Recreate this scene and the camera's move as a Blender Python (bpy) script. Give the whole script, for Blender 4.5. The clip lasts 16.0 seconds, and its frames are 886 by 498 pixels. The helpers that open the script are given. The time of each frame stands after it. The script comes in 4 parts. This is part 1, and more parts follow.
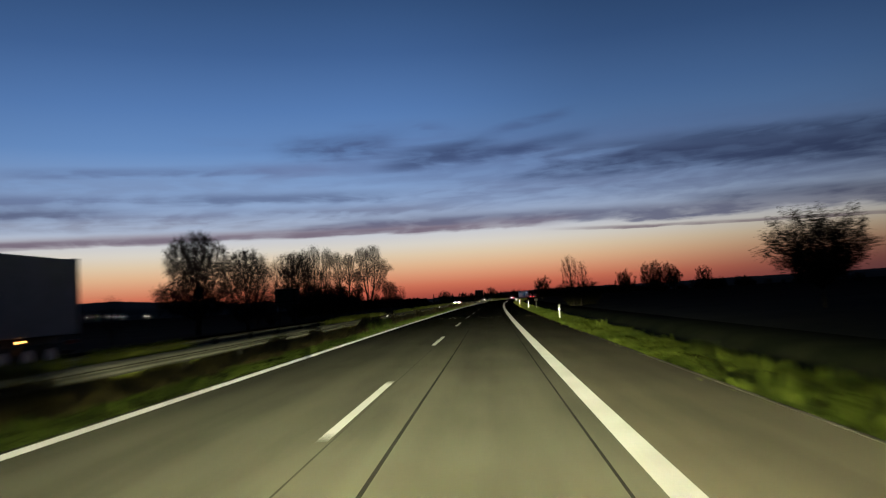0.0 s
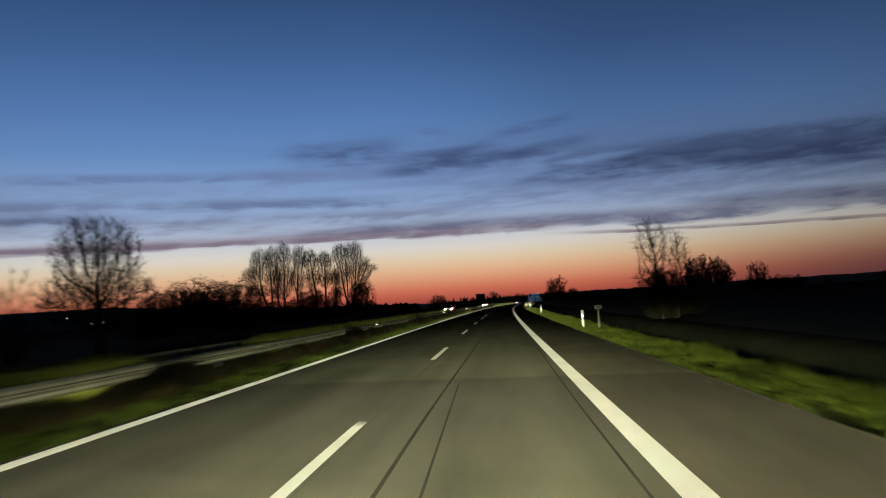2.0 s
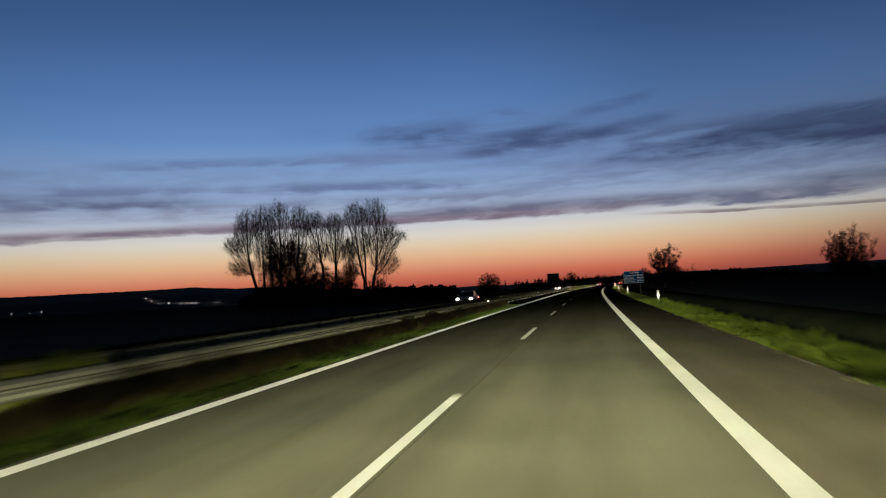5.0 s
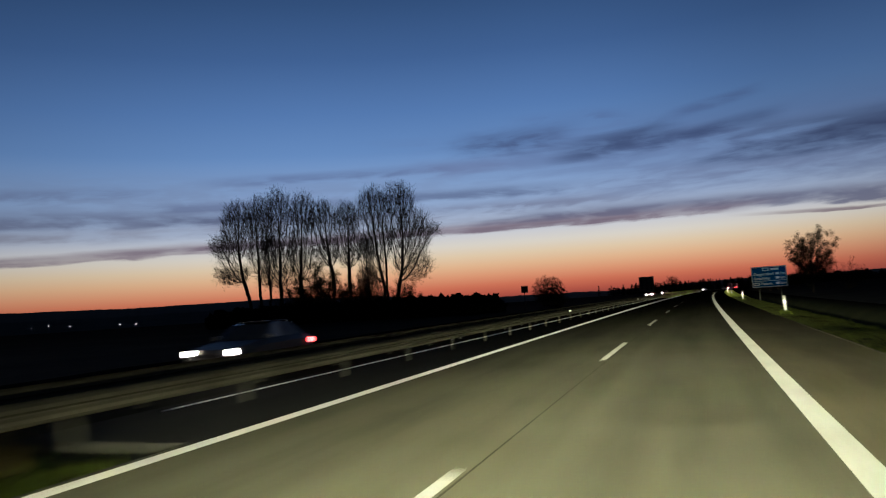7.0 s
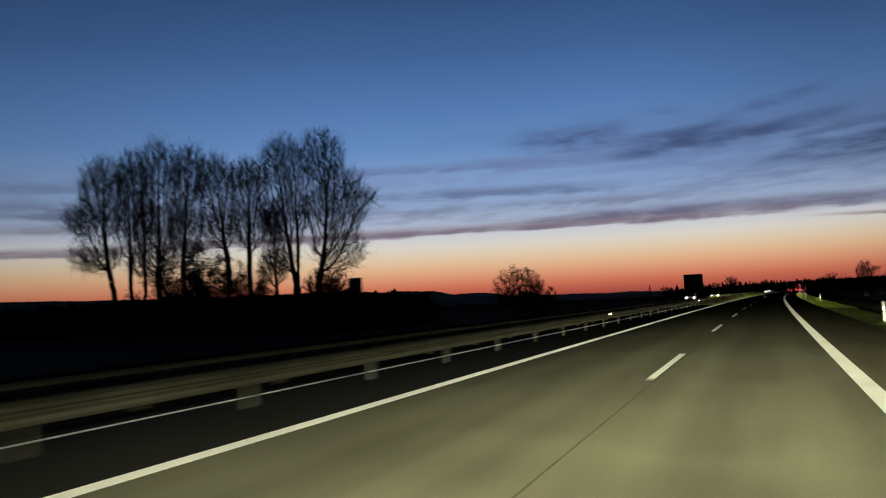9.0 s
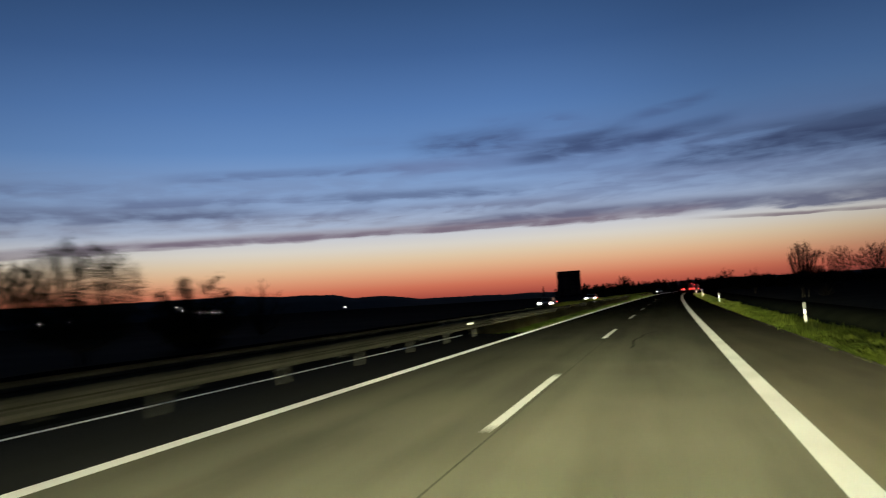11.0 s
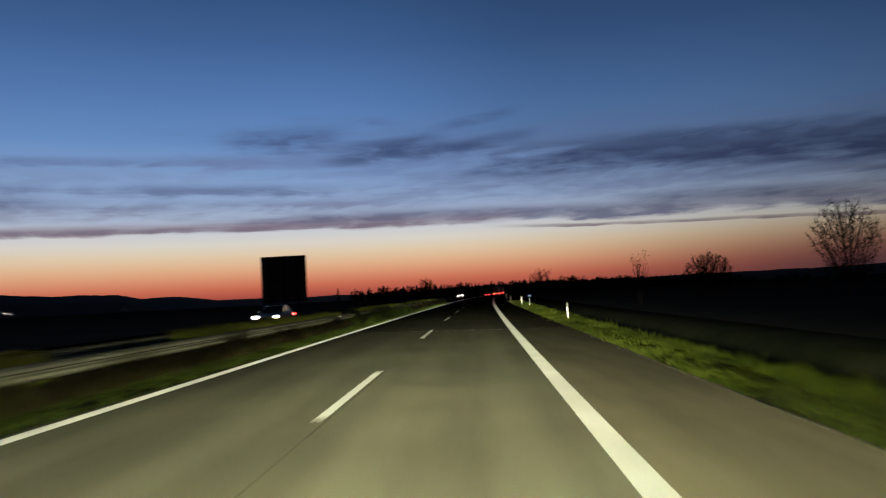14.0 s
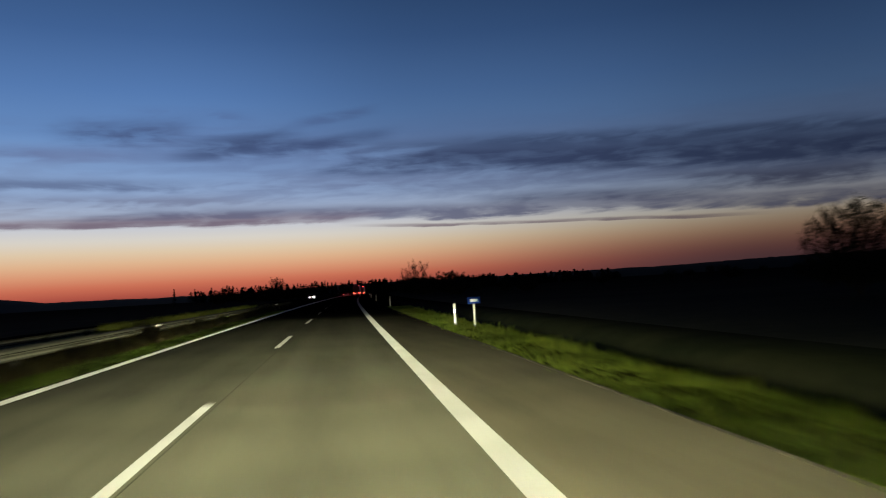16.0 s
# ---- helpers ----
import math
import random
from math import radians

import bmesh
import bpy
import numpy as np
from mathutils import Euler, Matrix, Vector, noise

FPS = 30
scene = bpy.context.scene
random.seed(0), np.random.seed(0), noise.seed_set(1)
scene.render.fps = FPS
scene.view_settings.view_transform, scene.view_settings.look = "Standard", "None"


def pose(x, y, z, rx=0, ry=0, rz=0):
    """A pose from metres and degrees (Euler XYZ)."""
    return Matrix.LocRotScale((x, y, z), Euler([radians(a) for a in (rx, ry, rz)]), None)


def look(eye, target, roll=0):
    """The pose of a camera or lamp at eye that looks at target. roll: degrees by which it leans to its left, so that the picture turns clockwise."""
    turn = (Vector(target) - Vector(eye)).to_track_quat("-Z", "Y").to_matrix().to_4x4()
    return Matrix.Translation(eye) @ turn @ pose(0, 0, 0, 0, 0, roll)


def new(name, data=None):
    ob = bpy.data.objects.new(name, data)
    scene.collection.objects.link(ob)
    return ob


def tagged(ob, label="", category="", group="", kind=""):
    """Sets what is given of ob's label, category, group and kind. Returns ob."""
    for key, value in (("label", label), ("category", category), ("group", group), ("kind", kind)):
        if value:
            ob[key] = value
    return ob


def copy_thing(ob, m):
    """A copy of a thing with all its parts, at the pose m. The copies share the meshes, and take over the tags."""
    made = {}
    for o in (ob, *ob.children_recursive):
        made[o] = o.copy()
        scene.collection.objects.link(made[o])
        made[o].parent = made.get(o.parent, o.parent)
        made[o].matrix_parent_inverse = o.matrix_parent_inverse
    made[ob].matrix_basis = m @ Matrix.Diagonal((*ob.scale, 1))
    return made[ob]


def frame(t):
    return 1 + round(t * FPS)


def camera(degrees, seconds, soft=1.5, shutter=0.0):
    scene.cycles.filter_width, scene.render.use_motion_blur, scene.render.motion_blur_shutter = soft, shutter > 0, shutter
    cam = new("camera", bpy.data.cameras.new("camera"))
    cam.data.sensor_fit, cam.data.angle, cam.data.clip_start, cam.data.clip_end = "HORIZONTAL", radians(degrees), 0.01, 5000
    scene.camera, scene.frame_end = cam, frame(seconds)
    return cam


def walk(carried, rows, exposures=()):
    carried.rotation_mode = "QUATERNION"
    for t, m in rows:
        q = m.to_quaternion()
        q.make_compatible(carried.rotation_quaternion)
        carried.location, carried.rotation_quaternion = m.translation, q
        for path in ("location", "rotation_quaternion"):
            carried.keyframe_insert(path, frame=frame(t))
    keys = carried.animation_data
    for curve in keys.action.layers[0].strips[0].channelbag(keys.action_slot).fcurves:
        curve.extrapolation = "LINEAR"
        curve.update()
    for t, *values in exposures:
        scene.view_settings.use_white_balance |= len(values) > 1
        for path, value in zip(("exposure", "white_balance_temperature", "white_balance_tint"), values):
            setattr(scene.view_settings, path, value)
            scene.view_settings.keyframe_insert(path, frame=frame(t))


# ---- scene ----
import collections

cam = camera(61.99, 16.0, soft=1.1, shutter=0.65)
walk(cam, [
    (0, pose(2.154, -9.385, 1.653, 93.950, 3.332, 3.506)),
    (0.5, pose(2.194, 5.215, 1.652, 94.624, 3.698, 3.633)),
    (1, pose(2.181, 19.939, 1.652, 94.607, 3.589, 3.507)),
    (1.5, pose(2.213, 34.611, 1.651, 94.467, 3.576, 3.514)),
    (2, pose(2.288, 49.207, 1.650, 94.332, 3.544, 3.719)),
    (2.5, pose(2.459, 64.032, 1.645, 93.789, 3.468, 4.433)),
    (3, pose(2.537, 78.342, 1.643, 93.558, 2.900, 5.120)),
    (3.5, pose(2.730, 93.831, 1.639, 93.415, 2.909, 6.225)),
    (4, pose(2.915, 108.801, 1.634, 93.268, 2.726, 7.133)),
    (4.25, pose(3.035, 116.194, 1.631, 93.223, 2.723, 7.650)),
    (4.5, pose(3.183, 123.604, 1.627, 93.204, 2.826, 8.259)),
    (4.75, pose(3.355, 131.024, 1.623, 93.211, 3.008, 8.949)),
    (5, pose(3.547, 138.446, 1.618, 93.243, 3.242, 9.713)),
    (5.25, pose(3.755, 145.863, 1.613, 93.300, 3.502, 10.540)),
    (5.5, pose(3.975, 153.268, 1.608, 93.380, 3.761, 11.421)),
    (5.75, pose(4.203, 160.653, 1.602, 93.485, 3.990, 12.347)),
    (6, pose(4.435, 168.011, 1.596, 93.614, 4.164, 13.310)),
    (6.25, pose(4.667, 175.333, 1.590, 93.765, 4.256, 14.299)),
    (6.5, pose(4.895, 182.614, 1.585, 93.939, 4.238, 15.305)),
    (7, pose(5.301, 197.045, 1.574, 94.285, 3.880, 17.230)),
    (7.5, pose(5.625, 211.400, 1.566, 94.389, 3.412, 18.721)),
    (8, pose(6.093, 225.826, 1.555, 94.290, 3.075, 20.010)),
    (8.25, pose(6.342, 233.071, 1.548, 94.249, 2.943, 20.544)),
    (8.5, pose(6.589, 240.336, 1.542, 94.227, 2.830, 20.966)),
    (8.75, pose(6.837, 247.623, 1.536, 94.220, 2.741, 21.252)),
    (9, pose(7.089, 254.935, 1.530, 94.223, 2.678, 21.378)),
    (9.25, pose(7.351, 262.273, 1.523, 94.231, 2.644, 21.320)),
    (9.5, pose(7.625, 269.639, 1.516, 94.238, 2.645, 21.054)),
    (9.75, pose(7.916, 277.034, 1.509, 94.240, 2.681, 20.556)),
    (10, pose(8.228, 284.461, 1.501, 94.230, 2.758, 19.802)),
    (10.25, pose(8.565, 291.920, 1.493, 94.205, 2.878, 18.769)),
    (10.5, pose(8.930, 299.415, 1.484, 94.159, 3.043, 17.431)),
    (11, pose(9.734, 314.599, 1.464, 94.053, 3.522, 14.030)),
    (11.5, pose(10.537, 330.052, 1.444, 94.201, 4.026, 10.679)),
    (12, pose(11.305, 344.894, 1.425, 94.561, 4.063, 7.995)),
    (12.5, pose(12.115, 359.552, 1.404, 94.309, 4.131, 5.851)),
    (13, pose(12.881, 373.947, 1.385, 93.753, 3.781, 4.009)),
    (13.5, pose(13.708, 388.851, 1.365, 93.393, 3.359, 1.995)),
    (14, pose(14.557, 403.600, 1.343, 93.413, 2.920, -0.780)),
    (14.5, pose(15.416, 418.158, 1.322, 93.493, 2.807, -3.998)),
    (15, pose(16.291, 432.811, 1.300, 93.295, 2.682, -6.732)),
    (15.5, pose(17.160, 447.242, 1.278, 92.942, 2.678, -9.627)),
    (16, pose(18.207, 461.836, 1.252, 92.771, 3.330, -11.845)),
])

K = 15.055e-5                      # the road's gentle right-hand curve, 1/m
FALL = radians(1.43)               # crossfall of our carriageway
CF, SF = math.cos(FALL), math.sin(FALL)
MEDIAN = -6.65                     # middle of the central reserve, from our lane dashes


def bend(s):
    """Sideways drift of the road at station s; straight on past 1000 m."""
    return K * s * s / 2 if s < 1000 else K * 1000 * (s - 500)


def rd(lat, s, z=0.0):
    """A point by its place across the road, its station along it and its height over our carriageway."""
    x = lat + bend(s)
    return Vector((CF * x + SF * z, s, -SF * x + CF * z))


def turn(s):
    """Heading of the road at station s as a turn about z."""
    return -math.atan(K * min(s, 1000))


def land(lat, s):
    """Height of the land beside the road."""
    b = -SF * bend(s)
    pts = ((-4300, 1.0), (-400, 0.5), (-60, -0.2), (-26, -0.5), (-21.5, -0.5), (-19.8, -0.16), (MEDIAN, 0.10), (-4.1, 0.06),
           (0.0, -0.06), (6.3, -0.20), (7.6, -0.27), (8.8, -0.42), (9.7, -1.55), (11.2, -1.55), (12.8, -0.55), (20, -0.3), (60, 0.0), (400, 1.0), (4300, 4.0))
    for (a, za), (c, zc) in zip(pts, pts[1:]):
        if a <= lat <= c:
            return b + za + (zc - za) * (lat - a) / (c - a)
    return b


def on_land(lat, s, sink=0.0):
    p = rd(lat, s)
    p.z = land(lat, s) - sink
    return p


# ---- sky, and stand-ins for the car's own beam ----
def lin(r, g, b):
    return tuple(((c / 255 + 0.055) / 1.055) ** 2.4 if c > 10 else c / 255 / 12.92 for c in (r, g, b)) + (1.0,)


class Nodes:
    def __init__(self, tree):
        self.t = tree
        self.n = tree.nodes

    def add(self, kind, **inputs):
        node = self.n.new(kind)
        for k, v in inputs.items():
            self.put(node.inputs[k.replace("_", " ")], v)
        return node

    def put(self, socket, v):
        if isinstance(v, bpy.types.NodeSocket):
            self.t.links.new(v, socket)
        else:
            socket.default_value = v

    def m(self, op, *args):
        node = self.n.new("ShaderNodeMath")
        node.operation = op
        for i, a in enumerate(args):
            self.put(node.inputs[i], a)
        return node.outputs[0]

    def step(self, x, a, b, to0=0.0, to1=1.0):
        node = self.n.new("ShaderNodeMapRange")
        node.interpolation_type = "SMOOTHSTEP"
        for name, v in (("Value", x), ("From Min", a), ("From Max", b), ("To Min", to0), ("To Max", to1)):
            self.put(node.inputs[name], v)
        return node.outputs[0]

    def mix(self, f, a, b, blend="MIX"):
        node = self.n.new("ShaderNodeMix")
        node.data_type, node.blend_type = "RGBA", blend
        self.put(node.inputs[0], f)
        self.put(node.inputs[6], a)
        self.put(node.inputs[7], b)
        return node.outputs[2]

    def ramp(self, x, stops):
        node = self.n.new("ShaderNodeValToRGB")
        cr = node.color_ramp
        while len(cr.elements) < len(stops):
            cr.elements.new(1.0)
        for e, (p, c) in zip(cr.elements, stops):
            e.position, e.color = p, c
        self.put(node.inputs[0], x)
        return node.outputs[0]

    def noise(self, vec, scale, detail=4.0, rough=0.55):
        node = self.n.new("ShaderNodeTexNoise")
        self.put(node.inputs["Vector"], vec)
        for k, v in (("Scale", scale), ("Detail", detail), ("Roughness", rough)):
            self.put(node.inputs[k], v)
        return node.outputs[0]


def make_sky():
    world = bpy.data.worlds.new("dusk_sky")
    scene.world = world
    world.use_nodes = True
    world.node_tree.nodes.clear()
    w = Nodes(world.node_tree)
    sep = w.add("ShaderNodeSeparateXYZ", Vector=w.add("ShaderNodeTexCoord").outputs["Generated"])
    x, y, z = sep.outputs
    el = w.m("MULTIPLY", w.m("ARCSINE", z), 57.2958)
    az = w.m("MULTIPLY", w.m("ARCTAN2", x, y), 57.2958)
    stops = [(-3, (80, 40, 40)), (0, (128, 60, 56)), (0.5, (174, 83, 68)), (1.2, (202, 111, 85)), (2.0, (217, 150, 115)), (2.8, (223, 180, 142)), (3.6, (222, 200, 170)), (4.4, (216, 210, 199)),
             (5.2, (201, 203, 209)), (6.2, (170, 184, 208)), (7.5, (150, 173, 208)), (9.2, (132, 163, 207)), (12, (101, 138, 190)), (15, (84, 121, 175)), (19, (64, 97, 147)), (23, (50, 79, 122)), (30, (34, 55, 90)),
             (55, (8, 14, 28))]
    col = w.ramp(w.m("DIVIDE", w.m("ADD", el, 3.0), 58.0), [((e + 3) / 58, lin(*c)) for e, c in stops])
    flat = w.add("ShaderNodeCombineXYZ", X=w.m("MULTIPLY", az, 0.085), Y=w.m("SUBTRACT", w.m("MULTIPLY", el, 0.62), w.m("MULTIPLY", az, 0.012)), Z=0.0).outputs[0]
    warp = w.n.new("ShaderNodeTexNoise")
    w.put(warp.inputs["Vector"], flat)
    warp.inputs["Scale"].default_value = 0.9
    shift = w.n.new("ShaderNodeVectorMath")
    shift.operation = "MULTIPLY_ADD"
    w.put(shift.inputs[0], warp.outputs["Color"])
    shift.inputs[1].default_value = (0.7, 0.3, 0.0)
    w.put(shift.inputs[2], flat)
    flat = shift.outputs[0]
    puff = w.add("ShaderNodeMapping", Vector=flat, Scale=(1.9, 1.0, 1.0)).outputs[0]
    wisp = w.noise(flat, 1.0, 5.0, 0.52)
    fine = w.noise(puff, 2.0, 4.0, 0.5)
    rag = w.m("MULTIPLY", w.m("SUBTRACT", wisp, 0.5), 3.4)

    fibre = w.noise(w.add("ShaderNodeMapping", Vector=flat, Scale=(1.3, 2.4, 1.0)).outputs[0], 1.3, 5.0, 0.6)
    grain = w.m("ADD", w.m("MULTIPLY", wisp, 0.35), w.m("ADD", w.m("MULTIPLY", fine, 0.42), w.m("MULTIPLY", fibre, 0.23)))

    def streak(az0, el0, az1, el1, half, strength, colour, before, bow=0.0, cap=0.3, torn=0.5, hard=0.6):
        """A cloud streak between two places of the sky, with a crisp underside, a feathered top and torn ends."""
        u = w.m("DIVIDE", w.m("SUBTRACT", w.m("ADD", az, w.m("MULTIPLY", rag, 0.10 * (az1 - az0))), az0), az1 - az0)
        mid = w.m("MULTIPLY_ADD", u, el1 - el0, el0)
        if bow:
            mid = w.m("ADD", mid, w.m("MULTIPLY", w.m("MULTIPLY", u, w.m("SUBTRACT", 1.0, u)), 4.0 * bow))
        d = w.m("DIVIDE", w.m("ADD", w.m("SUBTRACT", el, mid), w.m("MULTIPLY", w.m("SUBTRACT", grain, 0.5), 2.7 * min(half, 0.9))), half)
        body = w.m("MULTIPLY", w.step(d, -1.0 - (1.0 - hard), -0.9 + (1.0 - hard)), w.step(d, 0.0, 1.4, 1.0, 0.0))
        ends = w.m("MULTIPLY", w.step(u, 0.0, cap), w.step(u, 1.0 - cap, 1.0, 1.0, 0.0))
        rents = w.step(grain, 0.41, 0.57, 1.0 - torn, 1.0)
        return w.mix(w.m("MULTIPLY", w.m("MULTIPLY", body, ends), w.m("MULTIPLY", rents, strength)), before, lin(*colour))

    # thin grey veil, widest round the large cloud
    col = streak(-22, 11.2, 75, 7.4, 2.4, 0.62, (92, 108, 150), col, 0.8, 0.22, 0.3, 0.0)
    col = streak(-16, 8.6, 75, 4.6, 1.3, 0.55, (100, 110, 144), col, 0.8, 0.2, 0.5, 0.0)
    col = streak(-75, 8.2, -6, 8.6, 1.9, 0.50, (112, 126, 160), col, 0.6, 0.25, 0.6, 0.0)
    # the large cloud and the clumps that lead up to it
    col = streak(-17, 12.1, -5, 12.4, 0.85, 0.86, (70, 86, 126), col, 0.0, 0.35, 0.5, 0.35)
    col = streak(-8.5, 10.8, 3.0, 12.0, 0.85, 0.90, (62, 78, 116), col, 0.1, 0.35, 0.5, 0.35)
    col = streak(-3, 10.6, 9.5, 12.0, 0.50, 0.85, (62, 78, 118), col, 0.1, 0.3, 0.5, 0.35)
    col = streak(-12, 13.5, -1, 13.3, 0.55, 0.50, (82, 102, 148), col, 0.0, 0.35, 0.8, 0.2)
    col = streak(0, 12.6, 8.5, 14.0, 0.42, 0.55, (78, 98, 144), col, 0.0, 0.35, 0.7, 0.2)
    col = streak(3, 10.3, 75, 4.6, 1.15, 0.95, (60, 73, 108), col, 1.0, 0.10, 0.25, 0.45)
    col = streak(9, 11.2, 60, 7.8, 0.55, 0.6, (48, 62, 96), col, 0.5, 0.2, 0.7, 0.2)
    # thin streaks to the south
    col = streak(-36, 10.1, -12, 10.6, 0.40, 0.55, (86, 101, 142), col, 0.1, 0.3, 0.55)
    col = streak(-22, 10.5, -8, 10.4, 0.6, 0.45, (104, 116, 156), col, 0.1, 0.35, 0.55, 0.3)
    col = streak(-56, 8.9, -36, 9.7, 0.40, 0.45, (100, 114, 152), col, 0.0, 0.3, 0.6)
    col = streak(-27, 8.4, -4, 8.3, 0.45, 0.66, (84, 98, 134), col, 0.1, 0.3, 0.55)
    col = streak(-42, 8.3, -22, 8.5, 0.36, 0.60, (94, 106, 142), col, 0.0, 0.3, 0.7)
    col = streak(-60, 7.5, -25, 7.5, 0.65, 0.66, (90, 96, 126), col, 0.1, 0.2, 0.5)
    col = streak(-40, 7.3, -27, 7.5, 0.28, 0.50, (80, 88, 118), col, 0.0, 0.3, 0.4)
    col = streak(-62, 6.0, -42, 6.5, 0.4, 0.45, (120, 122, 140), col, 0.0, 0.3, 0.6)
    col = streak(-34, 7.0, 2, 7.2, 0.50, 0.70, (110, 116, 144), col, 0.1, 0.25, 0.7)
    col = streak(-70, 5.6, -8, 6.5, 0.45, 0.55, (136, 138, 156), col, 0.5, 0.25, 0.7, 0.3)
    # grey layer over the glow, with its darker knobs
    col = streak(-16, 6.25, 80, 1.6, 0.60, 0.88, (98, 102, 130), col, 1.15, 0.1, 0.35, 0.75)
    col = streak(14, 6.4, 34, 5.6, 0.45, 0.80, (74, 80, 110), col, 0.15, 0.3, 0.5, 0.5)
    col = streak(26, 6.9, 70, 4.2, 0.75, 0.75, (68, 72, 100), col, 0.3, 0.2, 0.5, 0.3)
    # rosy band along the top of the glow, and the thin line that runs out of it
    col = streak(-70, 3.2, 9, 5.45, 0.42, 0.86, (132, 120, 134), col, 1.15, 0.14, 0.35, 0.78)
    col = streak(-45, 5.05, 6, 5.45, 0.20, 0.70, (112, 99, 116), col, 0.30, 0.2, 0.6, 0.8)
    col = streak(-20, 6.1, 10, 6.0, 0.28, 0.60, (100, 98, 122), col, 0.1, 0.3, 0.6, 0.6)
    col = streak(3, 5.0, 38, 3.7, 0.15, 0.80, (120, 104, 116), col, 0.05, 0.25, 0.4, 0.8)
    away = w.m("MULTIPLY", w.step(az, -3.0, 44.0, 1.0, 0.37), w.step(az, -75.0, -25.0, 0.45, 1.0))
    away = w.m("MULTIPLY", away, w.step(w.m("ABSOLUTE", az), 60.0, 130.0, 1.0, 0.25))
    away = w.m("MULTIPLY", away, w.m("SUBTRACT", 1.0, w.m("MULTIPLY", w.m("MULTIPLY", w.m("MULTIPLY", w.step(az, -10.0, 10.0), w.step(az, 8.0, 30.0, 1.0, 0.3)), w.step(el, 8.0, 14.0)), 0.24)))
    dusk = w.m("MULTIPLY", w.step(az, 6.0, 36.0), w.step(el, 0.5, 5.0, 1.0, 0.0))
    col = w.mix(w.m("MULTIPLY", dusk, 0.85), col, lin(84, 70, 77))
    bg = w.add("ShaderNodeBackground", Color=col, Strength=w.m("MULTIPLY", away, 1.0))
    w.t.links.new(bg.outputs[0], w.add("ShaderNodeOutputWorld").inputs[0])


make_sky()

# The car's own headlights cannot travel with it, so added spot lamps at even steps along its lane stand in for them.
BEAM = bpy.data.lights.new("beam_stand_in", "SPOT")
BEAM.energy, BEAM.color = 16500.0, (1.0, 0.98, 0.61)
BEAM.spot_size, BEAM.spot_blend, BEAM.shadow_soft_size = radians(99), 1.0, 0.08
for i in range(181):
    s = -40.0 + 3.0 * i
    lamp = new("beam_stand_in", BEAM)
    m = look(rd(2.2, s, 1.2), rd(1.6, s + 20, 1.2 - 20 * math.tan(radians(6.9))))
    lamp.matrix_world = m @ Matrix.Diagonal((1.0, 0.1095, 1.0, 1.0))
# Added narrow spot that brightens the blue sign alone, standing in for the headlights.
REACH = bpy.data.lights.new("sign_spot", "SPOT")
REACH.energy, REACH.color = 14000.0, (1.0, 0.99, 0.93)
REACH.spot_size, REACH.spot_blend, REACH.shadow_soft_size = radians(5.6), 0.5, 0.08
lamp = new("sign_spot", REACH)
lamp.matrix_world = look(rd(2.2, 240, 1.2), rd(10.05, 292, 3.75))
# Two more added spots, each brightening one kilometre sign only.
NEAR = bpy.data.lights.new("sign_spot", "SPOT")
NEAR.energy, NEAR.color = 2600.0, (1.0, 0.99, 0.93)
NEAR.spot_size, NEAR.spot_blend, NEAR.shadow_soft_size = radians(3.0), 0.6, 0.08
for lat, s in ((8.15, 95.3), (8.0, 494.3)):
    lamp = new("sign_spot", NEAR)
    lamp.matrix_world = look(rd(2.2, s - 30, 1.2), rd(lat, s, 0.85))


# ---- materials ----
def material(name, base, rough=0.8, metal=0.0, vary=0.25, scale=2.0, fine=25.0, bump=0.15, tint=None, beam_fade=1.0, island=False, upright=False):
    mat = bpy.data.materials.new(name)
    mat.use_nodes = True
    w = Nodes(mat.node_tree)
    bsdf = w.n["Principled BSDF"]
    obj = w.add("ShaderNodeTexCoord").outputs["Object"]
    big, small = w.noise(obj, scale, 4.0), w.noise(obj, fine, 3.0)
    f = w.m("ADD", w.m("MULTIPLY", big, 0.6), w.m("MULTIPLY", small, 0.4))
    lo = tuple(c * (1 - vary) for c in base) + (1,)
    hi = tuple(min(1, c * (1 + vary)) for c in (tint or base)) + (1,)
    col = w.mix(w.step(f, 0.3, 0.7), lo, hi)
    if island:
        rnd = w.add("ShaderNodeNewGeometry").outputs["Random Per Island"]
        col = w.mix(w.m("MULTIPLY", rnd, 0.6), col, tuple(c * 0.45 for c in base) + (1,))
    w.put(bsdf.inputs["Base Color"], col)
    w.put(bsdf.inputs["Roughness"], w.step(small, 0.2, 0.8, max(0, rough - 0.1), min(1, rough + 0.1)))
    bsdf.inputs["Metallic"].default_value = metal
    bsdf.inputs["Specular IOR Level"].default_value = 0.03 if rough >= 0.9 else 0.5
    if bump:
        b = w.add("ShaderNodeBump", Strength=bump, Distance=0.02, Height=small)
        w.put(bsdf.inputs["Normal"], b.outputs[0])
    if upright:
        up = w.add("ShaderNodeCombineXYZ", X=0.0, Y=0.0, Z=1.0).outputs[0]
        w.put(bsdf.inputs["Normal"], up)
        w.put(bsdf.inputs["Coat Normal"], up)
    # Absorbing coat that darkens at grazing views, in place of the beam's falloff.
    if beam_fade < 1.0:
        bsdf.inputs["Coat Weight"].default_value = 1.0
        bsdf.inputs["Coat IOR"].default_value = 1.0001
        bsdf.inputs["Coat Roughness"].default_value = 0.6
        bsdf.inputs["Coat Tint"].default_value = (beam_fade, beam_fade, beam_fade, 1)
    return mat


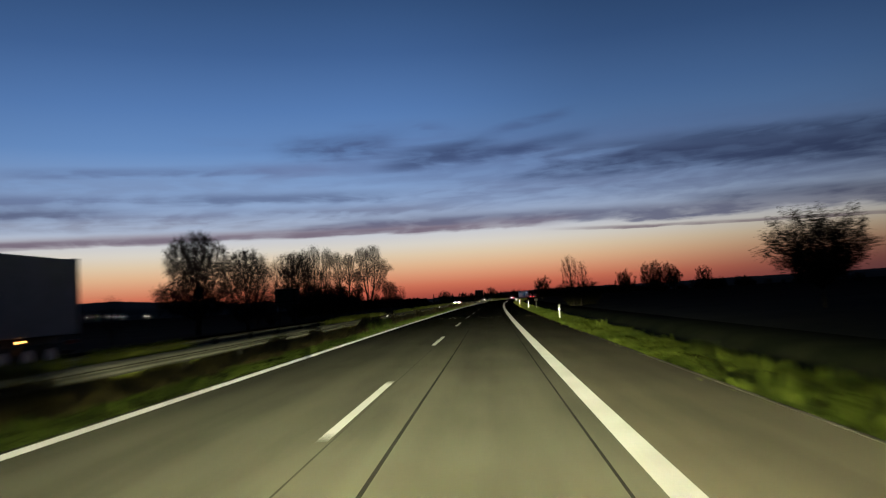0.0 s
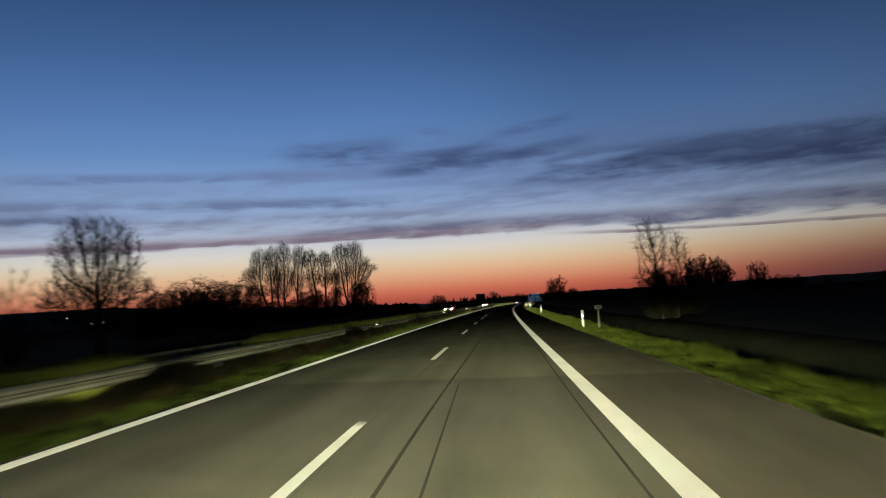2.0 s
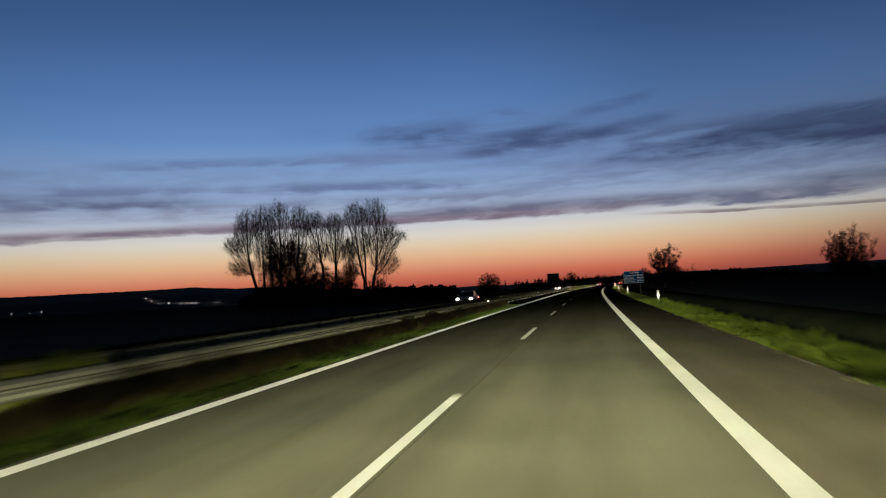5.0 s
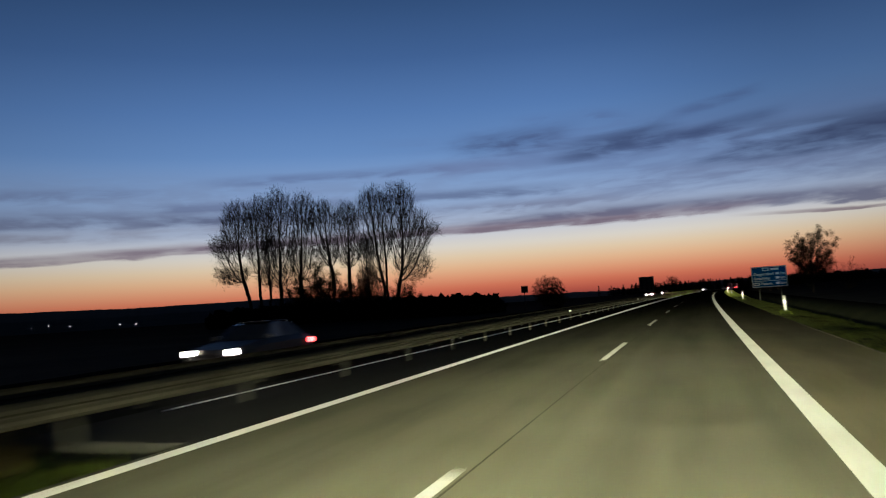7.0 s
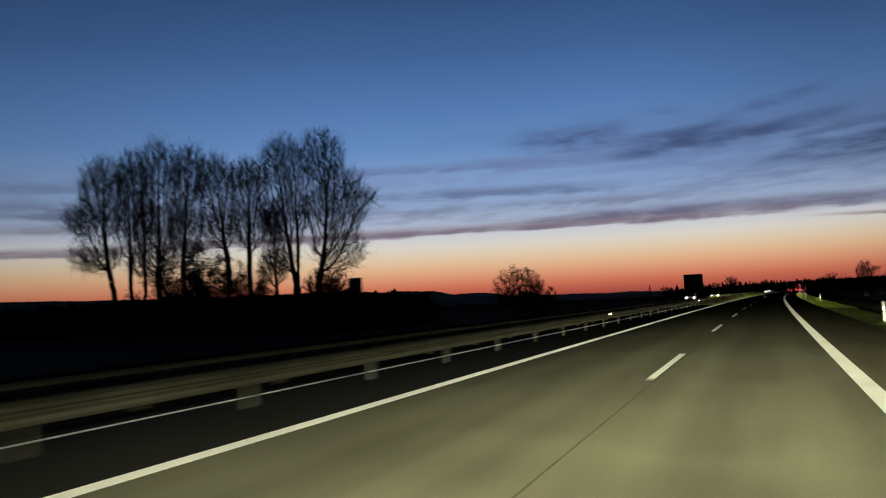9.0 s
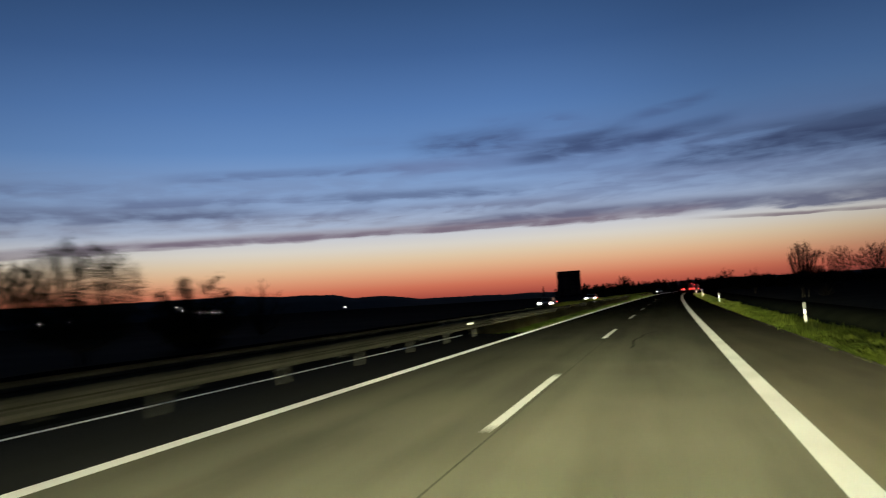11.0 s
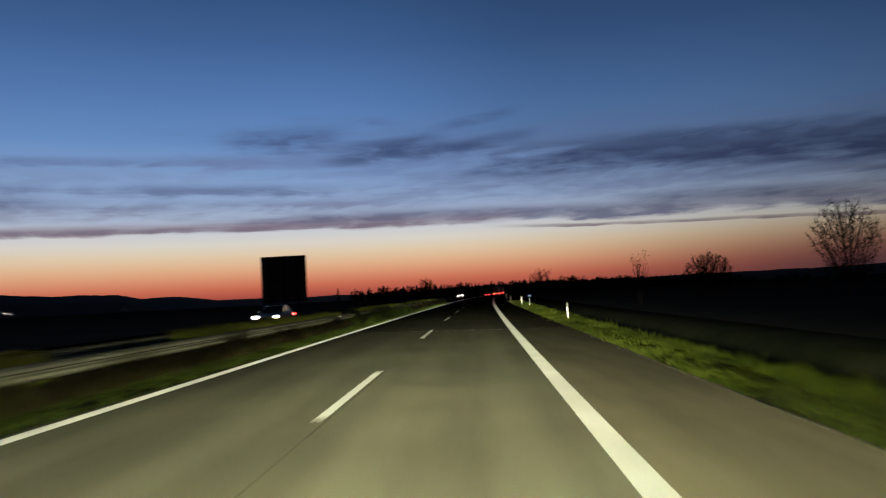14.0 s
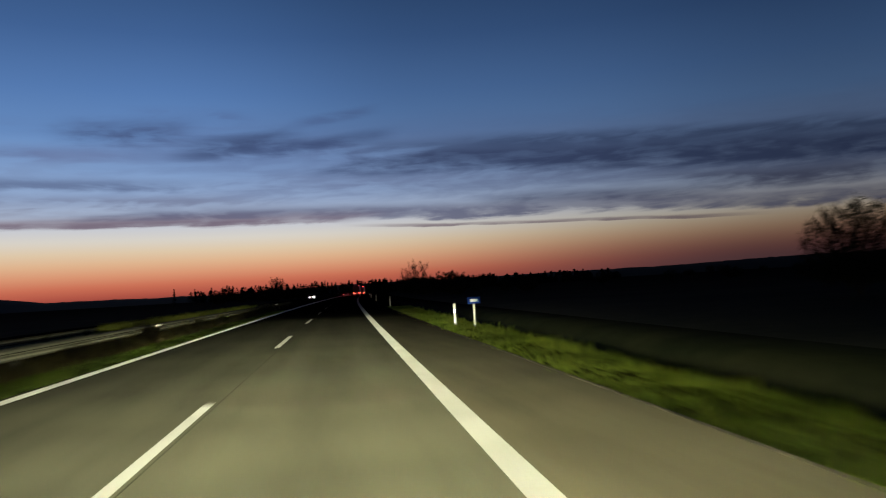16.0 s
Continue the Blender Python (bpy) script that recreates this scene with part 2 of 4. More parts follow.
def glow(name, colour, strength):
    mat = bpy.data.materials.new(name)
    mat.use_nodes = True
    bsdf = mat.node_tree.nodes["Principled BSDF"]
    bsdf.inputs["Base Color"].default_value = (*colour, 1)
    bsdf.inputs["Emission Color"].default_value = (*colour, 1)
    bsdf.inputs["Emission Strength"].default_value = strength
    return mat


def asphalt_material(name, base):
    """Worn asphalt: fine aggregate, long stains, paler wheel tracks; a tinted coat darkens it with distance for the
    beam's falloff.
    """
    mat = bpy.data.materials.new(name)
    mat.use_nodes = True
    w = Nodes(mat.node_tree)
    bsdf = w.n["Principled BSDF"]
    obj = w.add("ShaderNodeTexCoord").outputs["Object"]
    stretched = w.add("ShaderNodeMapping", Vector=obj, Scale=(1.0, 0.12, 1.0)).outputs[0]
    stain, patch, stone = w.noise(stretched, 0.9, 5.0), w.noise(obj, 0.22, 4.0), w.noise(obj, 70.0, 3.0, 0.7)
    f = w.m("ADD", w.m("MULTIPLY", stain, 0.6), w.m("MULTIPLY", patch, 0.4))
    attr = w.n.new("ShaderNodeAttribute")
    attr.attribute_name = "across"
    lane = w.m("ABSOLUTE", w.m("SUBTRACT", w.m("ABSOLUTE", attr.outputs["Fac"]), 1.85))
    track = w.m("MULTIPLY", w.step(w.m("ABSOLUTE", w.m("SUBTRACT", lane, 0.85)), 0.1, 0.55, 1.0, 0.0), 0.40)
    col = w.mix(w.step(f, 0.32, 0.68), tuple(c * 0.66 for c in base) + (1,), tuple(c * 1.26 for c in base) + (1,))
    hard = w.step(attr.outputs["Fac"], 3.7, 3.9)
    col = w.mix(w.m("MULTIPLY", hard, 0.75), col, (1.16, 1.02, 0.90, 1), "MULTIPLY")
    col = w.mix(track, col, tuple(c * 1.5 for c in base) + (1,))
    # Darker uneven streak along our lane, 1.4 m from the dashes.
    lane_streak = w.step(w.m("ABSOLUTE", w.m("SUBTRACT", attr.outputs["Fac"], 1.4)), 0.1, 0.6, 1.0, 0.0)
    col = w.mix(w.m("MULTIPLY", lane_streak, w.step(w.noise(stretched, 0.35, 3.0), 0.35, 0.65, 0.1, 0.5)), col, tuple(c * 0.55 for c in base) + (1,))
    col = w.mix(w.step(stone, 0.35, 0.7, 0.0, 0.35), col, tuple(c * 1.7 for c in base) + (1,))
    w.put(bsdf.inputs["Base Color"], col)
    bsdf.inputs["Roughness"].default_value = 0.85
    bsdf.inputs["Specular IOR Level"].default_value = 0.25
    w.put(bsdf.inputs["Normal"], w.add("ShaderNodeBump", Strength=0.25, Distance=0.006, Height=stone).outputs[0])
    # Same absorbing coat: the beam's falloff is put into the surface.
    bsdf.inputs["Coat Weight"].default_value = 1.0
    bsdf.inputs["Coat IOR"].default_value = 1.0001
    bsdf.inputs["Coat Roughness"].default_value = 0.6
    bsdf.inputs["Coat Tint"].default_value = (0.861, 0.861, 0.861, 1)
    return mat


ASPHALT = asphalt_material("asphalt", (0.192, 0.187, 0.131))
ASPHALT_DARK = asphalt_material("dark_asphalt", (0.128, 0.124, 0.096))
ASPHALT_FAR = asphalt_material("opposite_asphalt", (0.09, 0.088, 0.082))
# Nearly black: shade outside the headlight cone is put into this colour.
ASPHALT_OFF_BEAM = asphalt_material("off_beam_asphalt", (0.022, 0.022, 0.019))
# Lifted base colour: light that the lamps lack on this line is painted in.
LIFTED_PAINT = material("lifted_road_paint", (0.88, 0.88, 0.86), 0.7, vary=0.08, scale=1.2, fine=30, bump=0.1, beam_fade=0.995)
PAINT = material("road_paint", (0.68, 0.69, 0.69), 0.7, vary=0.14, scale=1.2, fine=30, bump=0.1, beam_fade=0.93)
LINE_PAINT = material("edge_line_paint", (0.56, 0.565, 0.56), 0.7, vary=0.16, scale=0.8, fine=22, bump=0.1, beam_fade=0.972)
GRAVEL = material("pale_gravel", (0.16, 0.147, 0.112), 0.95, vary=0.5, scale=1.5, fine=14, bump=0.4, beam_fade=0.91)
RUBBER = material("rubber_mark", (0.050, 0.048, 0.040), 0.95, vary=0.4, scale=0.6, fine=18, beam_fade=0.90)
STAIN = material("tar_stain", (0.085, 0.082, 0.062), 0.95, vary=0.4, scale=4.0, fine=18, beam_fade=0.88)
SEAM = material("joint_bitumen", (0.118, 0.114, 0.084), 0.95, vary=0.4, beam_fade=0.89)
# Shade beyond the verge is put into this colour, against the beam's spill.
EARTH = material("earth_and_grass", (0.012, 0.018, 0.008), 1.0, vary=0.45, scale=0.35, fine=3.0, bump=0.4, tint=(0.018, 0.019, 0.010), beam_fade=0.90)
TURF = material("verge_turf", (0.085, 0.135, 0.019), 0.95, vary=0.5, scale=0.8, fine=5.0, bump=0.3, tint=(0.12, 0.145, 0.026), beam_fade=0.82)
FIELD = material("dark_field", (0.020, 0.023, 0.015), 1.0, vary=0.4, scale=0.08, fine=1.2, bump=0.4, tint=(0.026, 0.026, 0.018), beam_fade=0.97)
GRASS = material("verge_grass", (0.25, 0.41, 0.044), 0.9, vary=0.75, scale=0.4, fine=3.0, bump=0.0, tint=(0.46, 0.60, 0.078), island=True, upright=True, beam_fade=0.80)
DULL_VERGE_GRASS = material("dull_verge_grass", (0.075, 0.10, 0.022), 0.9, vary=0.5, scale=0.3, fine=3.0, bump=0.0, tint=(0.10, 0.12, 0.028), island=True, upright=True, beam_fade=0.84)
MEDIAN_GRASS = material("dull_median_grass", (0.26, 0.40, 0.058), 0.9, vary=0.5, scale=0.3, fine=3.0, bump=0.0, tint=(0.33, 0.45, 0.074), island=True, upright=True, beam_fade=0.88)
DRY_GRASS = material("dry_grass", (0.20, 0.17, 0.070), 0.9, vary=0.5, scale=0.5, fine=4.0, bump=0.0, tint=(0.27, 0.22, 0.085), island=True, upright=True, beam_fade=0.91)
TALL_GRASS = material("tall_grass", (0.21, 0.27, 0.038), 0.9, vary=0.4, scale=0.5, fine=4.0, bump=0.0, tint=(0.17, 0.17, 0.045), island=True)
STEEL = material("galvanised_steel", (0.42, 0.41, 0.33), 0.92, 0.0, vary=0.25, scale=1.5, fine=12, bump=0.1, beam_fade=0.70)
# Darkened copy for the rail stretch out of the beam; shade is in its colour.
DIMMED_STEEL = material("dimmed_rail_steel", (0.075, 0.072, 0.056), 0.92, 0.0, vary=0.35, scale=1.1, fine=9, bump=0.12, beam_fade=0.74)
for steel in (STEEL, DIMMED_STEEL):                    # sheen lifts the rails at grazing views, standing in for the beam ahead
    rail_bsdf = steel.node_tree.nodes["Principled BSDF"]
    rail_bsdf.inputs["Sheen Weight"].default_value, rail_bsdf.inputs["Sheen Roughness"].default_value = 0.025, 0.5
    rail_bsdf.inputs["Sheen Tint"].default_value = (1.0, 0.95, 0.78, 1)
# Base colour lowered so the posts stay dim while facing the beam.
POST_STEEL = material("dark_post_steel", (0.02, 0.02, 0.018), 0.95, 0.0, vary=0.3, scale=2.0, fine=14)
WHITE_PLASTIC = material("white_plastic", (0.145, 0.145, 0.134), 0.5, vary=0.1, scale=3, fine=20, bump=0.05)
BLACK_PLASTIC = material("black_plastic", (0.02, 0.02, 0.02), 0.5, vary=0.2)
SHEET_BACK = material("dull_sheet_back", (0.035, 0.035, 0.036), 0.75, 0.0, vary=0.2, scale=0.8, fine=9)
SIGN_BLUE = material("blue_sign_sheet", (0.002, 0.075, 0.22), 0.92, vary=0.12, scale=0.8, fine=9, bump=0.0)
KM_BLUE = material("small_blue_sign_sheet", (0.012, 0.045, 0.30), 0.92, vary=0.1, scale=2.0, fine=12, bump=0.0)
SIGN_WHITE = material("white_sign_sheet", (0.85, 0.85, 0.84), 0.92, vary=0.06, scale=1.0, fine=9, bump=0.0)
REFLECTOR = material("white_reflector", (0.9, 0.89, 0.86), 0.42, 1.0, vary=0.05, bump=0.0)
SIGN_POST = material("sign_post_steel", (0.010, 0.010, 0.010), 0.95, 0.0, vary=0.2)
BARK = material("dark_bark", (0.026, 0.022, 0.018), 0.95, vary=0.4, scale=3.0, fine=30, bump=0.4)
TWIG = material("bare_twigs", (0.024, 0.020, 0.017), 0.95, vary=0.3, scale=2.0, fine=20, bump=0.0)
LEAF = material("autumn_leaves", (0.022, 0.024, 0.011), 0.9, vary=0.4, scale=2.0, fine=12, bump=0.0, tint=(0.032, 0.027, 0.013), island=True)
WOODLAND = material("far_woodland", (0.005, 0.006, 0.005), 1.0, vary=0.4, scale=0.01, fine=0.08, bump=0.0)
LORRY_WHITE = material("grey_white_tarpaulin", (0.19, 0.195, 0.20), 0.6, vary=0.2, scale=0.6, fine=6, bump=0.1)
LORRY_DARK = material("dark_chassis", (0.03, 0.03, 0.032), 0.6, vary=0.3)
CAR_PAINT = material("dark_grey_car_paint", (0.014, 0.015, 0.018), 0.5, 0.0, vary=0.1, bump=0.0)
LORRY_PAINT = material("dark_red_cab_paint", (0.12, 0.03, 0.03), 0.4, 0.1, vary=0.1, bump=0.0)
GLASS = material("tinted_glass", (0.012, 0.014, 0.016), 0.08, vary=0.1, bump=0.0)
TYRE = material("tyre_rubber", (0.022, 0.022, 0.022), 0.85, vary=0.2)
RIM = material("alloy_rim", (0.4, 0.4, 0.42), 0.4, 0.8, vary=0.1)
HEAD_GLOW = glow("headlight_glow", (1.0, 0.90, 0.70), 260.0)
TAIL_GLOW = glow("tail_light_glow", (1.0, 0.02, 0.02), 70.0)
AMBER_GLOW = glow("amber_light_glow", (1.0, 0.40, 0.10), 14.0)
VILLAGE_GLOW = glow("village_lamp_glow", (1.0, 0.86, 0.68), 20.0)


# ---- mesh helpers ----
def mesh_of(name, verts, faces, mat, smooth=False):
    me = bpy.data.meshes.new(name)
    me.from_pydata([tuple(v) for v in verts], [], faces)
    me.materials.append(mat)
    if smooth:
        me.polygons.foreach_set("use_smooth", [True] * len(me.polygons))
    me.update()
    return me


def thing(name, at, label, category, group="", kind=""):
    ob = new(name)
    ob.matrix_world = at
    ob.empty_display_size = 0.3
    return tagged(ob, label, category, group, kind)


def child(name, me, parent, m=None, label=""):
    ob = new(name, me)
    ob.parent = parent
    if m is not None:
        ob.matrix_basis = m
    return tagged(ob, label)


def part(name, bm, mat, parent, label="", m=None):
    me = bpy.data.meshes.new(name)
    bm.normal_update()
    bm.to_mesh(me)
    bm.free()
    me.materials.append(mat)
    return child(name, me, parent, m, label)


def box(sx, sy, sz, x=0, y=0, z=0, bevel=0.0):
    """A box with its base centre at x, y, z."""
    bm = bmesh.new()
    bmesh.ops.create_cube(bm, size=1, matrix=Matrix.Translation((x, y, z + sz / 2)) @ Matrix.Diagonal((sx, sy, sz, 1)))
    if bevel:
        bmesh.ops.bevel(bm, geom=bm.edges[:], offset=bevel, segments=2, affect="EDGES", profile=0.6)
    return bm


def rod(r, length, m=None, sides=10, r2=None):
    bm = bmesh.new()
    bmesh.ops.create_cone(bm, cap_ends=True, segments=sides, radius1=r, radius2=r if r2 is None else r2, depth=length, matrix=m or Matrix())
    return bm


def loft(profile, stations, close=True):
    """Joins copies of a closed outline, one a station, into a skin. profile(i) gives the points of ring i."""
    bm = bmesh.new()
    rings = [[bm.verts.new(p) for p in profile(s)] for s in stations]
    n = len(rings[0])
    for a, b in zip(rings, rings[1:]):
        for i in range(n):
            bm.faces.new((a[i], a[(i + 1) % n], b[(i + 1) % n], b[i]))
    if close:
        bm.faces.new(rings[0][::-1])
        bm.faces.new(rings[-1])
    bmesh.ops.recalc_face_normals(bm, faces=bm.faces[:])
    return bm


def strip(name, left, right, s0, s1, step, mat, z=0.0, thick=0.05, parent=None, place=rd, label="", smooth=True):
    """A slab that follows the road between two places across it."""
    n = max(1, int(round((s1 - s0) / step)))
    lats = [left + (right - left) * i / max(1, int((right - left) / 1.2)) for i in range(max(1, int((right - left) / 1.2)) + 1)]
    verts, faces, across = [], [], []
    for j in range(n + 1):
        s = s0 + (s1 - s0) * j / n
        for lat in lats:
            verts.append(place(lat, s, z))
            across.append(lat)
    m = len(lats)
    for j in range(n):
        for i in range(m - 1):
            a = j * m + i
            faces.append((a, a + 1, a + 1 + m, a + m))
    top = len(verts)
    for j in range(n + 1):
        s = s0 + (s1 - s0) * j / n
        for lat in (left, right):
            verts.append(place(lat, s, z - thick))
            across.append(lat)
    for j in range(n):
        a, b, t = top + 2 * j, j * m, j * m + m - 1
        faces.append((a, b, b + m, a + 2))
        faces.append((t, a + 1, a + 3, t + m))
    faces.append((top, top + 1, m - 1, 0) if m == 2 else (top, top + 1, *range(m - 1, -1, -1)))
    me = mesh_of(name, verts, faces, mat)
    at = me.attributes.new("across", "FLOAT", "POINT")
    at.data.foreach_set("value", across)
    ob = new(name, me)
    if parent:
        ob.parent = parent
    return tagged(ob, label)


def far_rd(lat, s, z=0.0):
    """The opposite carriageway, which falls the other way from the central reserve."""
    p = rd(lat, s, 0)
    p.z = rd(MEDIAN, s, 0).z - 0.025 * (MEDIAN - lat) + z
    return p


# ---- ground, carriageways, hills ----
lats = [-4300, -2000, -1000, -400, -200, -100, -60, -40, -32, -26, -21.5, -19.8, -14, -9.2, MEDIAN, -4.1, 0, 6.3, 7.0, 7.6, 8.2, 8.8, 9.5, 10.2, 11.2,
        12, 12.8, 15, 20, 30, 60, 120, 400, 1000, 2000, 4300]
stations = [-600, -300, -150] + list(range(-60, 620, 4)) + list(range(620, 1200, 20)) + [1300, 1500, 1800, 2200, 2700, 3300, 4400]
gv, gf = [], []
for s in stations:
    for lat in lats:
        p = on_land(lat, s)
        rough = 0.0 if -21 < lat < 6.5 else (0.07 if lat < 13 else 0.16)
        p.z += rough * noise.noise((lat * 0.6, s * 0.25, 0)) - (0.09 if -19.8 <= lat <= 6.3 and not -9.3 < lat < -4.0 else 0.0)
        gv.append(p)
for j in range(len(stations) - 1):
    for i in range(len(lats) - 1):
        a = j * len(lats) + i
        gf.append((a, a + 1, a + 1 + len(lats), a + len(lats)))
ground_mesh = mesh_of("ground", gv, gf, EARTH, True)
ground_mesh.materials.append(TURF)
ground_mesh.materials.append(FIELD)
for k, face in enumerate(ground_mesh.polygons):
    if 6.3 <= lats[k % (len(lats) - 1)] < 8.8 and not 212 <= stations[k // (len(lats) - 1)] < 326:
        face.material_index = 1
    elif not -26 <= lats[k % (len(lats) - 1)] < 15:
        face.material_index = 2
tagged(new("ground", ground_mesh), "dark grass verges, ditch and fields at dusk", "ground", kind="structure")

road = thing("road", Matrix(), "worn grey asphalt motorway carriageway with white lane markings", "road", kind="structure")
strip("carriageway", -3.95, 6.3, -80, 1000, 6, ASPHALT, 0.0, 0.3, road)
strip("edge_line", -3.83, -3.58, -80, 1000, 6, LIFTED_PAINT, 0.005, 0.0006, road, label="thin white edge line")
strip("edge_line", 3.55, 3.86, -80, 1000, 6, LINE_PAINT, 0.005, 0.0006, road, label="broad white edge line")
dash = box(0.15, 6.0, 0.002, 0, 3.0, 0.003)
dash_mesh = bpy.data.meshes.new("lane_dash")
dash.to_mesh(dash_mesh)
dash.free()
dash_mesh.materials.append(PAINT)
for k in range(-3, 48):
    s = 18.0 * k
    m = Matrix.Translation(rd(0, s)) @ Matrix.Rotation(turn(s + 3), 4, "Z") @ Matrix.Rotation(FALL, 4, "Y")
    child("lane_dash", dash_mesh, road, m)
for a, b in ((55.0, 66.0), (437.3, 446.0)):
    strip("resurfaced_slab", -3.94, 6.29, a, b, 3, ASPHALT_DARK, 0.003, 0.002, road, label="darker resurfaced strip of asphalt")
strip("lane_joint", 0.11, 0.135, -60, 420, 6, SEAM, 0.0035, 0.002, road, label="dark joint between the lanes")
strip("lane_joint", 0.12, 0.14, 446, 700, 6, SEAM, 0.0035, 0.002, road, label="dark joint between the lanes")


def wander(name, pts, width, label):
    """A dark line on the asphalt through points across and along the road."""
    left, right = [], []
    for lat, s in pts:
        left.append(rd(lat - width / 2, s, 0.0045))
        right.append(rd(lat + width / 2, s, 0.0045))
    n = len(pts)
    faces = [(i, n + i, n + i + 1, i + 1) for i in range(n - 1)]
    ob = new(name, mesh_of(name, left + right, faces, STAIN if name == "tar_stain" else RUBBER))
    ob.parent = road
    tagged(ob, label)


for off in (0.0, 2.33):
    pts = []
    for i in range(60):
        s = -30 + 2.75 * i
        lat = 0.93 + 0.10 * noise.noise((s * 0.03, off, 0)) + (0.0 if s < 55 else 0.00024 * (s - 55) ** 2) + 0.07 * min(1.0, max(0.0, (s - 60) / 20))
        pts.append((lat + off, s))
    wander("skid_mark", pts, 0.05 if off == 0 else 0.035, "long black tyre mark on the asphalt")
wander("skid_mark", [(1.36 - 0.03 * i, 53 + 2.0 * i) for i in range(7)], 0.03, "faint black tyre mark on the asphalt")
wander("crack_seal", [(1.18, 337.0), (1.2, 338.2), (1.13, 339.2), (1.1, 340.3), (1.16, 341.2), (1.32, 342.2), (1.3, 343.2), (1.46, 344.2), (1.72, 345.5), (1.8, 346.0)],
       0.07, "wavy black crack seal")
wander("crack_seal", [(1.29, 436.5), (1.31, 440), (1.33, 443), (1.34, 445.2)], 0.048, "straight black crack seal")
for lat, s, w, long in ((0.44, 398.5, 0.13, 0.7), (0.49, 396.3, 0.18, 0.8), (0.30, 442.4, 0.12, 0.5), (0.75, 442.6, 0.06, 0.4)):
    wander("tar_stain", [(lat - 0.02, s - long / 2), (lat + 0.03, s - long / 6), (lat + 0.01, s + long / 6), (lat + 0.05, s + long / 2)], w, "small dark tar stain")

strip("gravel_edge", 6.29, 6.37, -80, 700, 6, GRAVEL, 0.004, 0.05, road, label="thin pale gravel edge of the hard shoulder")
strip("paved_reserve", -6.75, -3.84, 205, 347, 6, ASPHALT_OFF_BEAM, 0.003, 0.2, road, label="paved stretch of the central reserve")
strip("edge_line", -6.46, -6.34, 208, 346, 6, LIFTED_PAINT, 0.005, 0.0006, road, label="thin white line on the paved reserve")

opposite = thing("opposite_road", Matrix(), "unlit grey asphalt opposite carriageway", "road", kind="structure")
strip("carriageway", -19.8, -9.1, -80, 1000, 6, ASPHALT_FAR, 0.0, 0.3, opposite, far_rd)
strip("edge_line", -9.7, -9.5, -80, 1000, 6, PAINT, 0.005, 0.0006, opposite, far_rd)
strip("edge_line", -17.35, -17.05, -80, 1000, 6, PAINT, 0.005, 0.0006, opposite, far_rd)
for k in range(-3, 40):
    s = 18.0 * k + 7
    m = Matrix.Translation(far_rd(-13.4, s)) @ Matrix.Rotation(turn(s + 3), 4, "Z") @ Matrix.Rotation(-0.025, 4, "Y")
    child("lane_dash", dash_mesh, opposite, m)


def hills():
    """Wooded hills round the plain: a skyline by bearing and height in degrees, with a rough tree top."""
    line = [(-180, 0.9), (-90, 1.3), (-60, 1.5), (-51, 1.43), (-45, 1.3), (-40, 1.22), (-33, 1.25), (-29, 1.3), (-26, 1.06), (-24, 1.07), (-22, 1.0), (-20.5, 0.66), (-18, 0.68),
            (-15.5, 0.32), (-10, 0.25), (-5, 0.2), (-2, 0.2), (0, 0.3), (4, 0.42), (10, 0.42), (15, 0.40), (20, 0.45), (27, 0.42), (34, 0.58), (43, 0.62), (60, 0.7), (90, 0.8), (180, 0.9)]
    verts, faces, n, r = [], [], 1800, 4100.0
    for i in range(n + 1):
        a = -180 + 360 * i / n
        for (a0, e0), (a1, e1) in zip(line, line[1:]):
            if a0 <= a <= a1:
                e = e0 + (e1 - e0) * (a - a0) / (a1 - a0)
                break
        e += 0.05 * noise.noise((a * 0.5, 3, 0)) + 0.035 * noise.noise((a * 2.6, 0, 0)) + 0.02 * noise.noise((a * 9.0, 7, 0))
        x, y = 10 + r * math.sin(radians(a)), 230 + r * math.cos(radians(a))
        for k, f in ((0.78, -12.0), (0.90, None), (1.0, None), (1.06, -40.0)):
            z = f if f is not None else 1.5 + r * math.tan(radians(e)) * (0.45 if k == 0.90 else 1.0)
            verts.append((10 + (x - 10) * k, 230 + (y - 230) * k, z))
    for i in range(n):
        for k in range(3):
            a = 4 * i + k
            faces.append((a, a + 4, a + 5, a + 1))
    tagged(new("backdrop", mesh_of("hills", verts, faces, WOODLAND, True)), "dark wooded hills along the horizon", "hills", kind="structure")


hills()


# ---- trees ----
def tube(verts, faces, p, q, r0, r1, sides):
    axis = (q - p)
    if axis.length < 1e-6:
        return
    u = axis.orthogonal().normalized()
    v = axis.normalized().cross(u)
    b = len(verts)
    for c, r in ((p, r0), (q, r1)):
        for i in range(sides):
            a = 2 * math.pi * i / sides
            verts.append(c + (u * math.cos(a) + v * math.sin(a)) * r)
    for i in range(sides):
        j = (i + 1) % sides
        faces.append((b + i, b + j, b + sides + j, b + sides + i))


